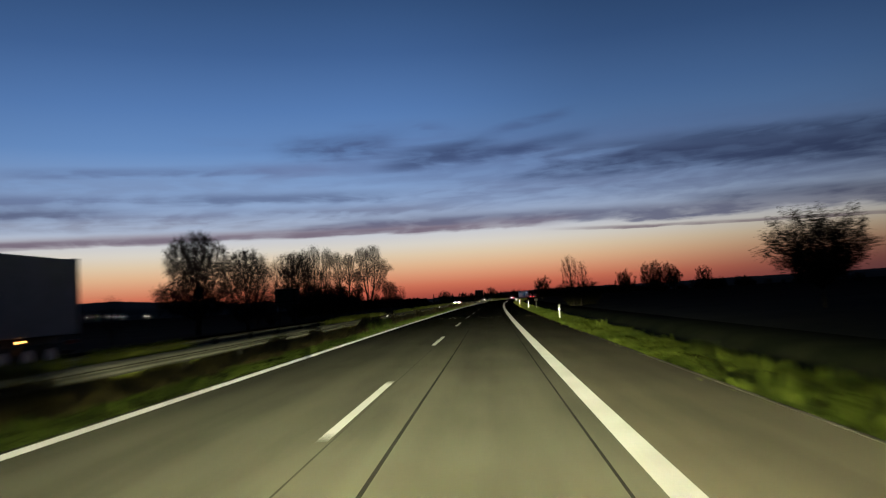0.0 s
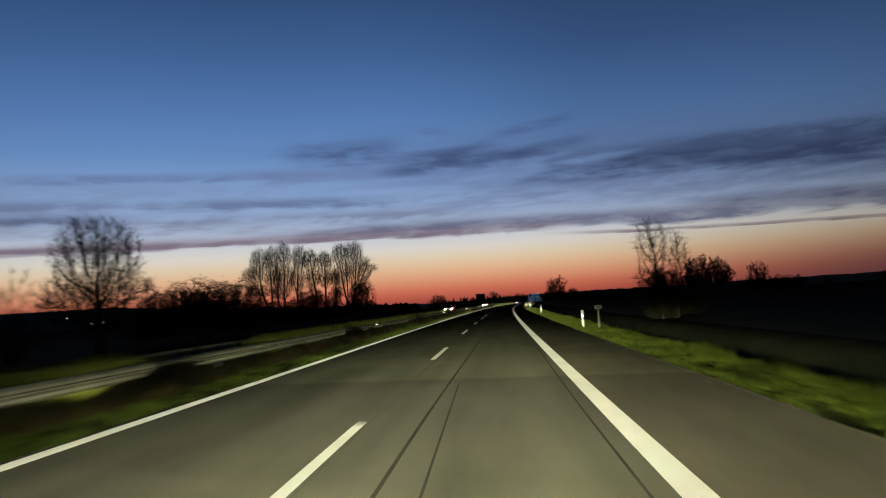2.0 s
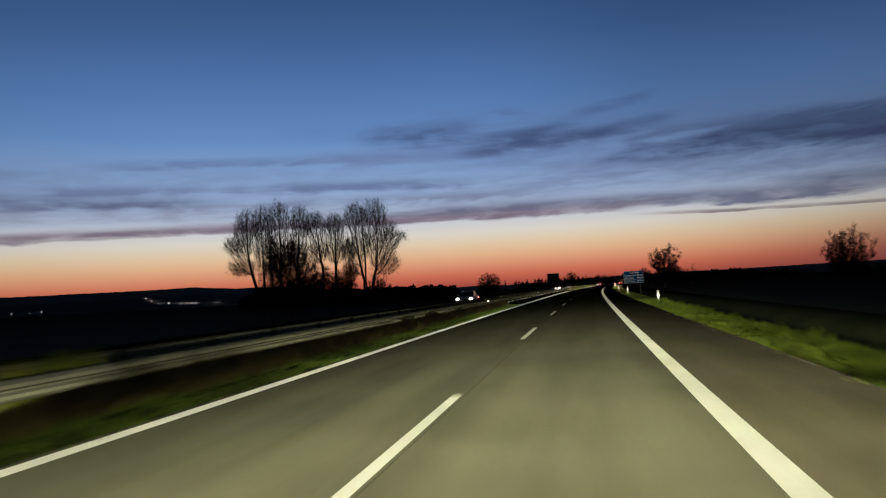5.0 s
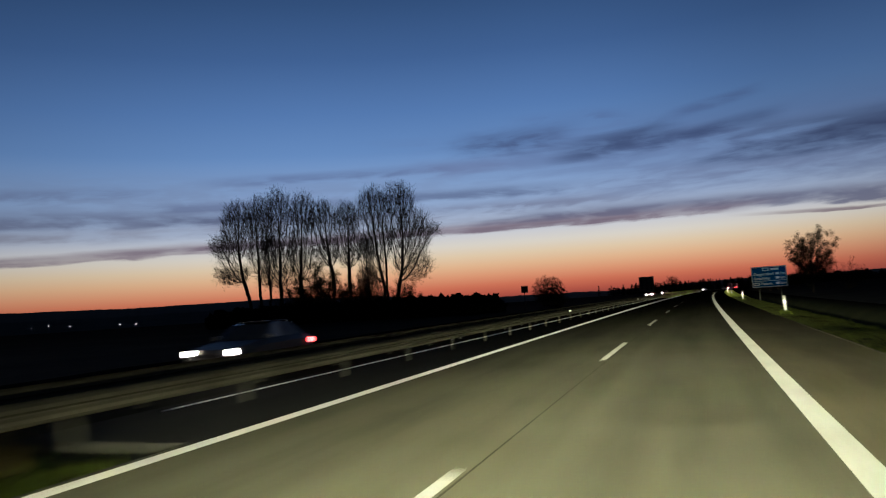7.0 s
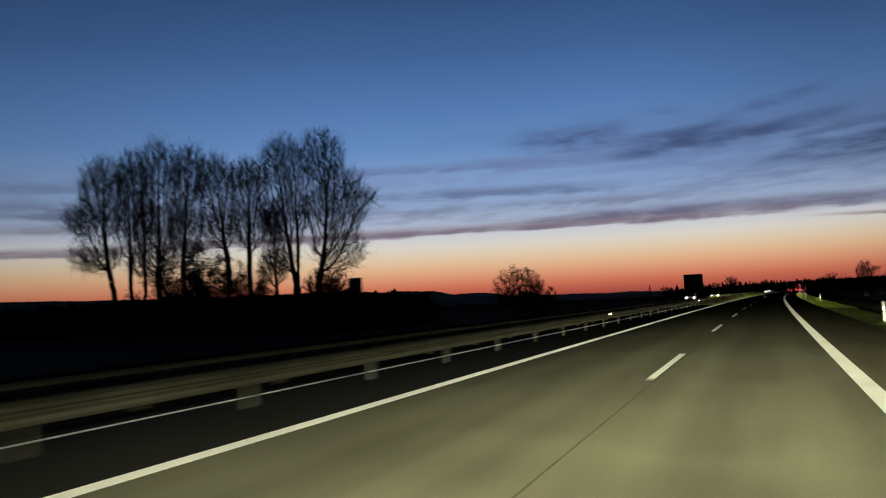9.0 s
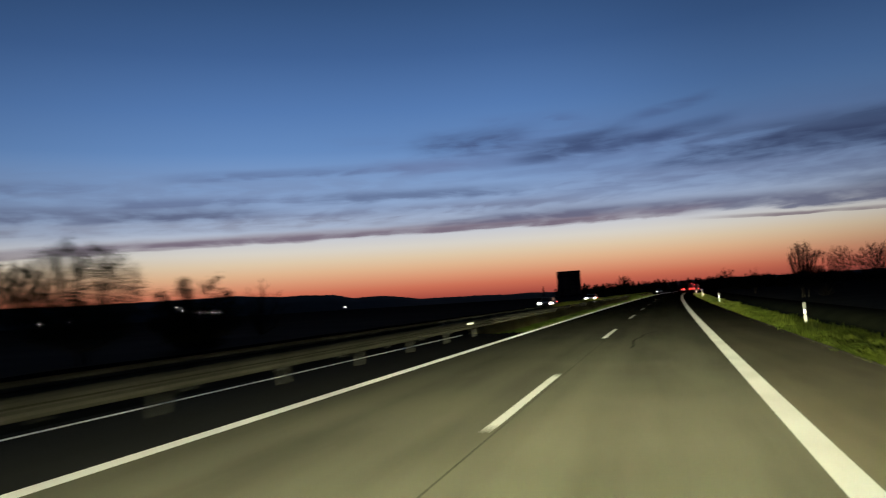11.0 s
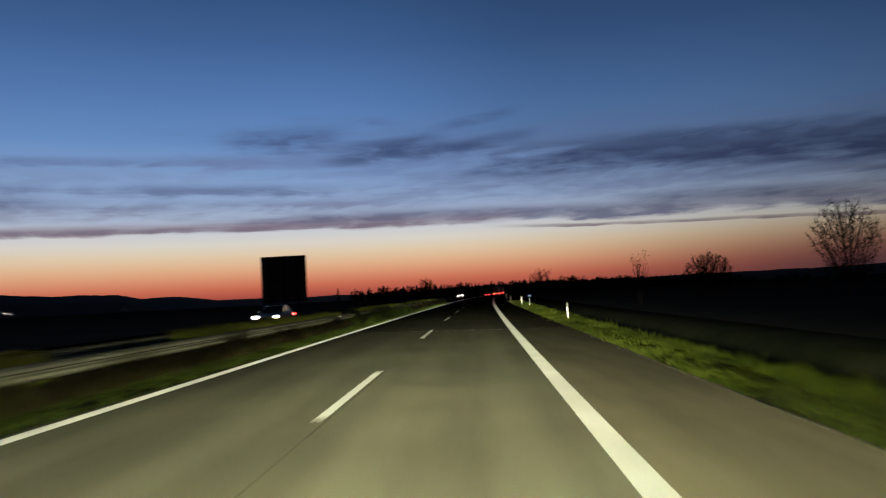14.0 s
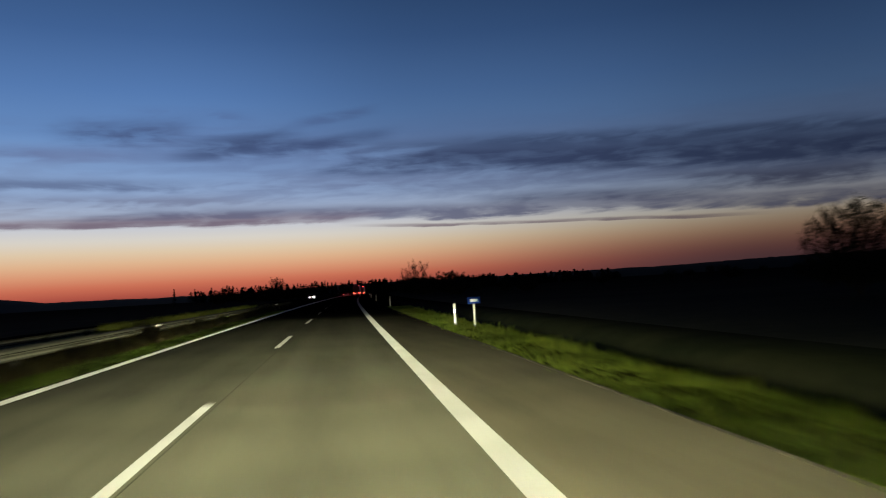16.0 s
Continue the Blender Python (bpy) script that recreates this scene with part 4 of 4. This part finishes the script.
def far_wood(name, lat0, lat1, s0, s1, count, h0, h1, seed, label="dark mixed wood at the end of the road"):
    """A far wood as a crowd of ragged leaf clumps."""
    r = random.Random(seed)
    verts, faces = [], []
    for i in range(count):
        lat, s, h = r.uniform(lat0, lat1), r.uniform(s0, s1), r.uniform(h0, h1)
        base = on_land(lat, s)
        tall = r.random() < 0.35
        for k in range(70):
            t = r.random()
            wide = (2.2 * (1.05 - t) if tall else 3.4 * math.sin(math.pi * min(1, 0.15 + 0.85 * t)))
            a = r.uniform(0, 6.283)
            c = base + Vector((wide * math.cos(a) * r.random() ** 0.5, wide * math.sin(a) * r.random() ** 0.5, h * t))
            u = Vector((r.gauss(0, 1), r.gauss(0, 1), r.gauss(0, 1))).normalized() * r.uniform(0.5, 1.1)
            v = u.orthogonal().normalized() * r.uniform(0.4, 0.9)
            b = len(verts)
            verts.extend((c - u, c - v, c + u, c + v))
            faces.append((b, b + 1, b + 2, b + 3))
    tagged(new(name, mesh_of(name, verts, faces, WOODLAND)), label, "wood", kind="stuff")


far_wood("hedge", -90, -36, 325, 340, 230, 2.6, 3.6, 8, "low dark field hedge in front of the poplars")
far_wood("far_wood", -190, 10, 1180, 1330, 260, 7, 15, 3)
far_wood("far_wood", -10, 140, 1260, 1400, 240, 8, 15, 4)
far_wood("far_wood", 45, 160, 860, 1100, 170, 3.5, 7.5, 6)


# ---- grass ----
def grass(name, mat, bands, seed, label, patchy=-2.0, droop=0.9, most=9.0):
    """Blades in tufts along the road: bands of (lat0, lat1, s0, s1, tufts, height, width)."""
    r = random.Random(seed)
    verts, faces = [], []
    for lat0, lat1, s0, s1, tufts, tall, wide in bands:
        for i in range(tufts):
            lat, s = r.uniform(lat0, lat1), r.uniform(s0, s1)
            if noise.noise((lat * 0.25, s * 0.05, 5.0)) < patchy:
                continue
            base = on_land(lat, s)
            size = tall * r.uniform(0.5, 1.3) * (0.6 + 0.9 * abs(noise.noise((lat * 0.8, s * 0.35, 2.0))) * 1.6)
            size = min(size, most * r.uniform(0.85, 1.0))
            for k in range(7):
                a, lean = r.uniform(0, 6.283), r.uniform(0.1, droop)
                foot = base + Vector((r.gauss(0, wide), r.gauss(0, wide), -0.02))
                side = Vector((math.cos(a + 1.57), math.sin(a + 1.57), 0)) * (0.012 + 0.10 * size * r.uniform(0.4, 1.0))
                tip = foot + Vector((math.cos(a) * lean * size, math.sin(a) * lean * size, size))
                b = len(verts)
                verts.extend((foot - side, foot + side, tip))
                faces.append((b, b + 1, b + 2))
    tagged(new(name, mesh_of(name, verts, faces, mat)), label, "grass", kind="stuff")


grass("verge_grass", GRASS, [(6.35, 8.9, a, c, int((c - a) * 43.5), 0.14, 0.13) for a, c in ((-12, 212), (326, 540))] + [(8.0, 9.3, a, c, int((c - a) * 8.1), 0.26, 0.13) for a, c in ((-12, 212), (326, 540))], 1, "short green grass along the hard shoulder")
grass("verge_tufts", GRASS, [(6.7, 8.7, a, c, int((c - a) * 10.9), 0.25, 0.10) for a, c in ((-12, 212), (326, 540))], 9, "taller pale green tufts along the verge", 0.10)
# Shorter, darker grass between stations 212 and 326.
grass("dull_verge", DULL_VERGE_GRASS, [(6.35, 9.0, 212, 326, 5200, 0.11, 0.13)], 14, "short dull grass along the hard shoulder")
grass("median_grass", MEDIAN_GRASS, [(-5.5, -3.88, -12, 204, 9000, 0.13, 0.10), (-5.5, -3.88, 348, 540, 8500, 0.13, 0.10)], 2, "dull green grass between the edge line and the guard rail")
grass("dry_grass", DRY_GRASS, [(-6.5, -5.05, -12, 204, 10000, 0.36, 0.10), (-6.5, -5.05, 348, 540, 9500, 0.36, 0.10), (-5.8, -5.3, -12, 204, 5200, 0.5, 0.08), (-5.8, -5.3, 348, 540, 5000, 0.5, 0.08)], 7, "dry brown grass round the feet of the guard rail")
grass("tall_weeds", MEDIAN_GRASS, [(-5.4, -5.0, 33, 44, 90, 0.62, 0.12), (-5.5, -4.8, 99, 108, 50, 0.5, 0.12), (-5.7, -4.5, 446, 476, 420, 0.62, 0.14)], 15, "tall green weeds in front of the guard rail", droop=0.4)
grass("post_tufts", GRASS, [(6.75, 7.25, 43.3 + 50 * k, 43.75 + 50 * k, 34, 0.30, 0.06) for k in range(10)], 12, "longer grass round the feet of the marker posts", droop=0.4)
weeds = [(-6.8, -5.85, a, c, int((c - a) * k * 1.4), 1.2, 0.12) for a, c, k in ((-10, 12, 8), (30, 46, 26), (58, 66, 16), (74, 100, 22), (102, 126, 26), (130, 150, 9), (375, 386, 16), (392, 418, 26), (425, 446, 18),
                                                                          (455, 480, 14), (490, 530, 8))]
grass("tall_grass", TALL_GRASS, weeds,
      3, "tall yellow-green weeds behind the guard rail", droop=0.3, most=1.0)


# ---- guard rails, posts, signs ----
def rail_profile(lat, face, s, z0):
    """The W section of a guard rail, folded sheet 4 mm thick, its waves towards face."""
    wave = ((0.00, 0.0), (0.02, 0.035), (0.06, 0.08), (0.11, 0.08), (0.145, 0.02), (0.165, 0.02), (0.20, 0.08), (0.25, 0.08), (0.29, 0.035), (0.31, 0.0))
    out = [rd(lat + face * d, s, z0 + z) for z, d in wave]
    return out + [rd(lat + face * (d - 0.006), s, z0 + z) for z, d in reversed(wave)]


def guard_rail(lat, face, s0, s1, z0, label):
    rail = thing("guard_rail", Matrix(), label, "guard rail", "guard rails")
    step, s = 24.0, s0
    while s < s1 - 1:
        n = 6
        # Stations 170 to 330 take the darkened copy, as shade put into colour.
        part("beam", loft(lambda q: rail_profile(lat, face, q, z0), [s + (step - 0.004) * i / n for i in range(n + 1)]), DIMMED_STEEL if 170 < s < 330 else STEEL, rail)
        s += step
    pm = None
    s = s0 + 1
    while s < s1:
        m = Matrix.Translation(rd(lat - face * 0.06, s, 0)) @ Matrix.Rotation(turn(s), 4, "Z")
        if pm is None:
            bm = box(0.10, 0.006, z0 + 0.62, 0.0, -0.028, -0.35)
            for extra in (box(0.10, 0.006, z0 + 0.62, 0.0, 0.028, -0.35), box(0.006, 0.05, z0 + 0.62, -face * 0.047, 0.0, -0.35)):
                me = bpy.data.meshes.new("tmp")
                extra.to_mesh(me)
                bm.from_mesh(me)
                extra.free()
                bpy.data.meshes.remove(me)
            ob = part("rail_post", bm, POST_STEEL, rail, m=m)
            pm = ob.data
        else:
            child("rail_post", pm, rail, m)
        s += 4.0
    return rail


RAIL_LAT = -5.5
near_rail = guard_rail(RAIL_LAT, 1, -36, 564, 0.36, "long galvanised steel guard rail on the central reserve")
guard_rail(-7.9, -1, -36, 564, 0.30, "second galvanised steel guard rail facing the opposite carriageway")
eye_bm = box(0.13, 0.05, 0.075, 0, 0, 0, 0.006)
eye_me = None
for k in range(0, 11):
    s = 43.7 + 50 * k
    at = Matrix.Translation(rd(RAIL_LAT + 0.14, s, 0.56)) @ Matrix.Rotation(turn(s) + radians(16), 4, "Z")
    if eye_me is None:
        eye = part("rail_reflector", eye_bm, REFLECTOR, near_rail, "small white reflector", at)
        eye_me = eye.data
    else:
        child("rail_reflector", eye_me, near_rail, at, "small white reflector")


def delineator(lat, s):
    ob = thing("delineator_post", Matrix.Translation(on_land(lat, s)) @ Matrix.Rotation(turn(s), 4, "Z"), "white plastic roadside marker post with a black band", "marker post", "marker posts")

    def ring(z, k=1.0):
        return [(x * k, y * k, z) for x, y in ((-0.052, -0.05), (0.052, -0.05), (0.064, 0.0), (0.045, 0.05), (-0.045, 0.05), (-0.064, 0.0))]

    part("post_foot", loft(lambda z: ring(z), (-0.2, 0.30, 0.62)), WHITE_PLASTIC, ob)
    part("black_band", loft(lambda z: ring(z, 0.985), (0.6205, 0.7, 0.885)), BLACK_PLASTIC, ob, "slanting black band")
    cap = loft(lambda z: [(x, y, z + (0.05 * (0.05 - y) / 0.1 if z > 1.0 else 0.0)) for x, y, _ in ring(z)], (0.8855, 0.96, 1.04))
    part("post_top", cap, WHITE_PLASTIC, ob)
    part("reflector", box(0.07, 0.016, 0.17, 0, -0.062, 0.67, 0.003), REFLECTOR, ob, "white upright reflector", Matrix.Rotation(radians(-10), 4, "Z"))
    return ob


first = delineator(7.0, 43.7)
for k in range(-1, 14):
    if k:
        s = 43.7 + 50 * k
        copy_thing(first, Matrix.Translation(on_land(7.0, s)) @ Matrix.Rotation(turn(s), 4, "Z"))


def km_sign(lat, s, sheet, post, w, h, label):
    ob = thing("kilometre_sign", Matrix.Translation(on_land(lat, s)) @ Matrix.Rotation(turn(s), 4, "Z"), label, "road sign", "kilometre signs")
    part("sign_post", rod(0.05, 1.55, Matrix.Translation((0, 0, 0.55))), post, ob)
    part("sign_panel", box(w, 0.02, h, 0, -0.062, 1.40 - h, 0.006), sheet, ob)
    part("lettering", box(w * 0.6, 0.004, h * 0.43, 0, -0.076, 1.40 - h * 0.72), SIGN_WHITE if sheet is KM_BLUE else BLACK_PLASTIC, ob, "bar of small lettering")
    return ob


km_sign(8.15, 95.3, WHITE_PLASTIC, DIMMED_STEEL, 0.42, 0.21, "small white kilometre sign on a dull steel post")
km_sign(8.0, 494.3, KM_BLUE, WHITE_PLASTIC, 0.56, 0.30, "small blue kilometre sign on a white post")


def text(body, size, m, mat, parent):
    cu = bpy.data.curves.new("lettering", "FONT")
    cu.body, cu.size, cu.extrude, cu.offset = body, size, 0.003, 0.010
    cu.materials.append(mat)
    ob = new("lettering", cu)
    ob.parent = parent
    ob.matrix_basis = m
    return ob


def distance_sign():
    """Blue motorway distance board on two posts."""
    base = on_land(10.05, 292.0)
    ob = thing("distance_sign", Matrix.Translation(base) @ Matrix.Rotation(turn(292), 4, "Z"), "blue motorway distance sign with white lettering on steel posts", "road sign")
    lo, w, h = 2.7, 3.86, 2.45
    part("sign_panel", box(w, 0.05, h, 0, 0, lo, 0.01), SIGN_BLUE, ob)
    for x, z, sx, sz in ((0, lo + 0.03, w - 0.06, 0.06), (0, lo + h - 0.09, w - 0.06, 0.06), (-w / 2 + 0.06, lo + 0.09, 0.06, h - 0.18), (w / 2 - 0.06, lo + 0.09, 0.06, h - 0.18)):
        part("border", box(sx, 0.006, sz, x, -0.029, z), SIGN_WHITE, ob, "white border line")
    part("divider", box(w - 0.3, 0.006, 0.05, 0, -0.029, lo + 0.72), SIGN_WHITE, ob, "white dividing line")
    part("route_badge", box(0.72, 0.006, 0.36, -0.35, -0.029, lo + 1.93, 0.002), SIGN_WHITE, ob, "white route badge")
    part("route_bar", box(0.5, 0.004, 0.2, -0.35, -0.035, lo + 2.01), SIGN_BLUE, ob, "bar of lettering")
    part("route_bar", box(0.9, 0.006, 0.24, 0.65, -0.029, lo + 1.98), SIGN_WHITE, ob, "bar of lettering")
    part("route_badge", box(0.62, 0.006, 0.34, -1.42, -0.029, lo + 0.24, 0.002), SIGN_WHITE, ob, "white route badge")
    part("route_bar", box(0.42, 0.004, 0.18, -1.42, -0.035, lo + 0.32), SIGN_BLUE, ob, "bar of lettering")
    up = Matrix.Rotation(radians(90), 4, "X")
    for words, x, z in (("Deggendorf", -1.7, 1.42), ("Straubing", -1.7, 0.92), ("Passau", -0.95, 0.28), ("km", 1.22, 1.42), ("km", 1.22, 0.92), ("km", 1.22, 0.28)):
        text(words, 0.46, Matrix.Translation((x, -0.031, lo + z)) @ up, SIGN_WHITE, ob)
    for z in (1.42, 0.92, 0.28):
        part("number_bar", box(0.42, 0.006, 0.27, 0.9, -0.029, lo + z + 0.01), SIGN_WHITE, ob, "bar in place of a distance")
    for x in (-1.2, 1.2):
        part("sign_post", rod(0.07, lo + h + 0.4, Matrix.Translation((x, 0.10, (lo + h) / 2 - 0.25))), SIGN_POST, ob)
        part("clamp", box(0.2, 0.05, 0.06, x, 0.05, lo + 0.5), SIGN_POST, ob)


distance_sign()


def back_board(lat, s, width, height, low, label, posts):
    """The back of a board that faces the opposite carriageway: sheet, stiffening rails and posts."""
    base = on_land(lat, s)
    ob = thing("traffic_board", Matrix.Translation(base) @ Matrix.Rotation(turn(s), 4, "Z"), label, "road sign", "boards seen from behind")
    part("board_sheet", box(width, 0.05, height, 0, 0.05, low, 0.01), SHEET_BACK, ob)
    for i in range(max(2, int(height / 0.9))):
        z = low + 0.25 + (height - 0.5) * i / max(1, int(height / 0.9) - 1)
        part("stiffener", box(width - 0.1, 0.05, 0.07, 0, -0.0, z, 0.004), SIGN_POST, ob)
    for i in range(posts):
        x = (width * 0.62) * (i / (posts - 1) - 0.5) if posts > 1 else 0
        part("board_post", box(0.16 if width > 3 else 0.08, 0.12, low + height + 0.3, x, -0.09, -0.4, 0.006), SIGN_POST, ob)


back_board(-22.2, 495.0, 5.65, 5.75, 2.1, "tall dark back of a large motorway sign board", 3)
back_board(-20.3, 70.7, 2.75, 1.75, 2.45, "dark back of a small motorway sign board", 2)
back_board(-19.5, 292.6, 0.9, 0.9, 2.65, "dark back of a small road sign", 1)


# ---- vehicles ----
def wheel(parent, x, y, r, w):
    turned = Matrix.Translation((x, y, r)) @ Matrix.Rotation(radians(90), 4, "Y")
    tyre = rod(r, w, None, 20)
    bmesh.ops.bevel(tyre, geom=[e for e in tyre.edges if e.calc_length() < r * 0.5], offset=0.03, segments=2, affect="EDGES")
    ob = part("wheel", tyre, TYRE, parent, m=turned)
    part("rim", rod(r * 0.62, w + 0.02, None, 14), RIM, ob)


def car(at, label, ahead=False):
    """A saloon car: lofted body, glasshouse, four wheels, lamps and mirrors. Its nose points along -y."""
    ob = thing("car", at, label, "car", "" if ahead else "oncoming cars")
    shape = ((-2.2, 0.42, 0.62, 0.78), (-2.05, 0.28, 0.74, 0.86), (-1.3, 0.22, 0.86, 0.90), (-0.6, 0.22, 0.94, 0.90), (0.8, 0.22, 0.97, 0.90), (1.6, 0.24, 0.98, 0.88), (2.1, 0.32, 0.92, 0.84), (2.25, 0.45, 0.80, 0.76))

    def section(q):
        y, lo, hi, w = q
        return [(-w + 0.06, y, lo), (-w, y, lo + 0.12), (-w, y, hi - 0.16), (-w + 0.10, y, hi), (w - 0.10, y, hi), (w, y, hi - 0.16), (w, y, lo + 0.12), (w - 0.06, y, lo)]

    part("body", loft(section, shape), CAR_PAINT, ob)
    roof = ((-0.75, 0.90, 0.93, 0.80), (-0.05, 0.9, 1.38, 0.70), (0.4, 0.9, 1.45, 0.66), (1.1, 0.9, 1.40, 0.66), (1.85, 0.9, 0.97, 0.74))
    part("glasshouse", loft(lambda q: [(-q[3] - 0.08, q[0], q[1]), (-q[3], q[0], q[2] - 0.02), (-q[3] + 0.1, q[0], q[2]), (q[3] - 0.1, q[0], q[2]), (q[3], q[0], q[2] - 0.02), (q[3] + 0.08, q[0], q[1])], roof), GLASS, ob)
    part("roof_panel", box(1.16, 1.0, 0.03, 0, 0.55, 1.44, 0.01), CAR_PAINT, ob)
    for x in (-0.72, 0.72):
        lamp = box(0.24, 0.10, 0.14, x, -2.17, 0.60, 0.04)
        part("headlight", lamp, GLASS if ahead else HEAD_GLOW, ob, "" if ahead else "lit white headlight")
        part("tail_light", box(0.26, 0.24, 0.16, x * 1.02, 2.13, 0.66, 0.03), TAIL_GLOW, ob, "lit red tail light")
        part("mirror", box(0.2, 0.1, 0.13, x * 1.33, -0.55, 0.95, 0.03), CAR_PAINT, ob)
        for y in (-1.38, 1.35):
            wheel(ob, x * 1.12, y, 0.32, 0.2)
    part("bumper", box(1.5, 0.12, 0.18, 0, -2.18, 0.34, 0.04), BLACK_PLASTIC, ob)
    return ob


def lane_pose(lat, s, place, back=False):
    return Matrix.Translation(place(lat, s)) @ Matrix.Rotation(turn(s) + (math.pi if back else 0), 4, "Z")


car(lane_pose(-10.9, 217.5, far_rd), "dark oncoming car with lit headlights")
car(lane_pose(-13.6, 414.0, far_rd), "dark oncoming car with lit headlights")
car(lane_pose(-12.6, 457.0, far_rd), "dark oncoming car with lit headlights")


def lorry(at, label, rear_lit, head_lit):
    """An articulated lorry, nose along -y: cab, trailer box, chassis, wheels, lamps."""
    ob = thing("lorry", at, label, "lorry")
    part("trailer_box", box(2.5, 13.2, 2.75, 0, 3.4, 1.22, 0.04), LORRY_WHITE, ob, "pale tarpaulin trailer")
    for y in (-3.1, 9.98):
        part("frame_edge", box(2.56, 0.08, 2.85, 0, y, 1.18, 0.02), LORRY_DARK, ob)
    part("chassis", box(1.1, 15.5, 0.28, 0, 2.2, 0.92, 0.02), LORRY_DARK, ob)
    part("cab", loft(lambda q: [(-q[1], q[0], 0.55), (-q[1], q[0], q[2] - 0.25), (-q[1] + 0.2, q[0], q[2]), (q[1] - 0.2, q[0], q[2]), (q[1], q[0], q[2] - 0.25), (q[1], q[0], 0.55)],
                     ((-6.1, 1.15, 3.2), (-5.9, 1.24, 3.55), (-4.4, 1.24, 3.75), (-3.9, 1.2, 3.75))), LORRY_PAINT, ob)
    part("windscreen", box(2.05, 0.04, 0.95, 0, -6.09, 1.75, 0.015), GLASS, ob)
    part("side_guard", box(0.06, 5.0, 0.5, 1.22, 1.0, 0.55, 0.02), LORRY_DARK, ob)
    part("side_guard", box(0.06, 5.0, 0.5, -1.22, 1.0, 0.55, 0.02), LORRY_DARK, ob)
    part("under_run_bar", box(2.3, 0.12, 0.16, 0, 9.9, 0.5, 0.02), LORRY_DARK, ob)
    for x in (-1.0, 1.0):
        for y in (-4.9, -2.4, 5.6, 6.9, 8.2):
            wheel(ob, x * 1.08, y, 0.5, 0.3)
        part("headlight", box(0.36, 0.06, 0.2, x * 0.92, -6.1, 0.75, 0.03), HEAD_GLOW if head_lit else GLASS, ob)
        part("tail_light", box(0.42, 0.06, 0.16, x * 0.95, 10.03, 0.86, 0.02), TAIL_GLOW if rear_lit else LORRY_PAINT, ob, "lit red tail light" if rear_lit else "")
        part("top_light", box(0.16, 0.05, 0.08, x * 1.12, 10.03, 3.85, 0.015), TAIL_GLOW if rear_lit else LORRY_PAINT, ob)
        for y in (0.5, 3.5, 6.5):
            part("side_marker", box(0.03, 0.16, 0.07, x * 1.265, y, 1.06, 0.01), AMBER_GLOW, ob, "small amber side marker")
    return ob


lorry(lane_pose(-14.4, 7.4, far_rd), "pale oncoming articulated lorry with a tarpaulin trailer", False, True)
lorry(lane_pose(1.9, 760.0, rd, True), "distant articulated lorry ahead with lit red tail lights", True, False)
lorry(lane_pose(1.9, 845.0, rd, True), "far articulated lorry ahead with lit red tail lights", True, False)
car(lane_pose(-1.9, 742.0, rd, True), "distant car ahead with lit red tail lights", True)
car(lane_pose(-11.4, 700.0, far_rd), "far oncoming car with lit headlights")


# ---- lights of the far village ----
def village_lamp(bearing, height, r):
    at = Vector((10 + 2600 * math.sin(radians(bearing)), 230 + 2600 * math.cos(radians(bearing)), 1.5 + 2600 * math.tan(radians(height))))
    ob = thing("village_lamp", Matrix.Translation(at), "small far village lamp below the dark hills", "street lamp", "village lamps")
    bm = bmesh.new()
    bmesh.ops.create_icosphere(bm, subdivisions=1, radius=r)
    part("lamp_head", bm, VILLAGE_GLOW, ob, "small warm glowing lamp")
    part("lamp_post", rod(0.15, at.z + 20, Matrix.Translation((0, 0, -(at.z + 20) / 2 - r))), SIGN_POST, ob)


for b, e in ((-46.9, 0.23), (-45.9, 0.33), (-45.2, 0.28), (-44.6, 0.22), (-41.4, 0.12), (-40.3, 0.09), (-39.6, 0.12), (-32.8, 0.7), (-32.4, 0.45), (-31.9, 0.26), (-31.2, 0.25),
             (-30.4, 0.19), (-30.0, 0.18), (-29.6, 0.16), (-29.3, 0.14), (-27.9, 0.11), (-27.6, 0.05), (-20.9, 0.02)):
    village_lamp(b, e, 0.95)
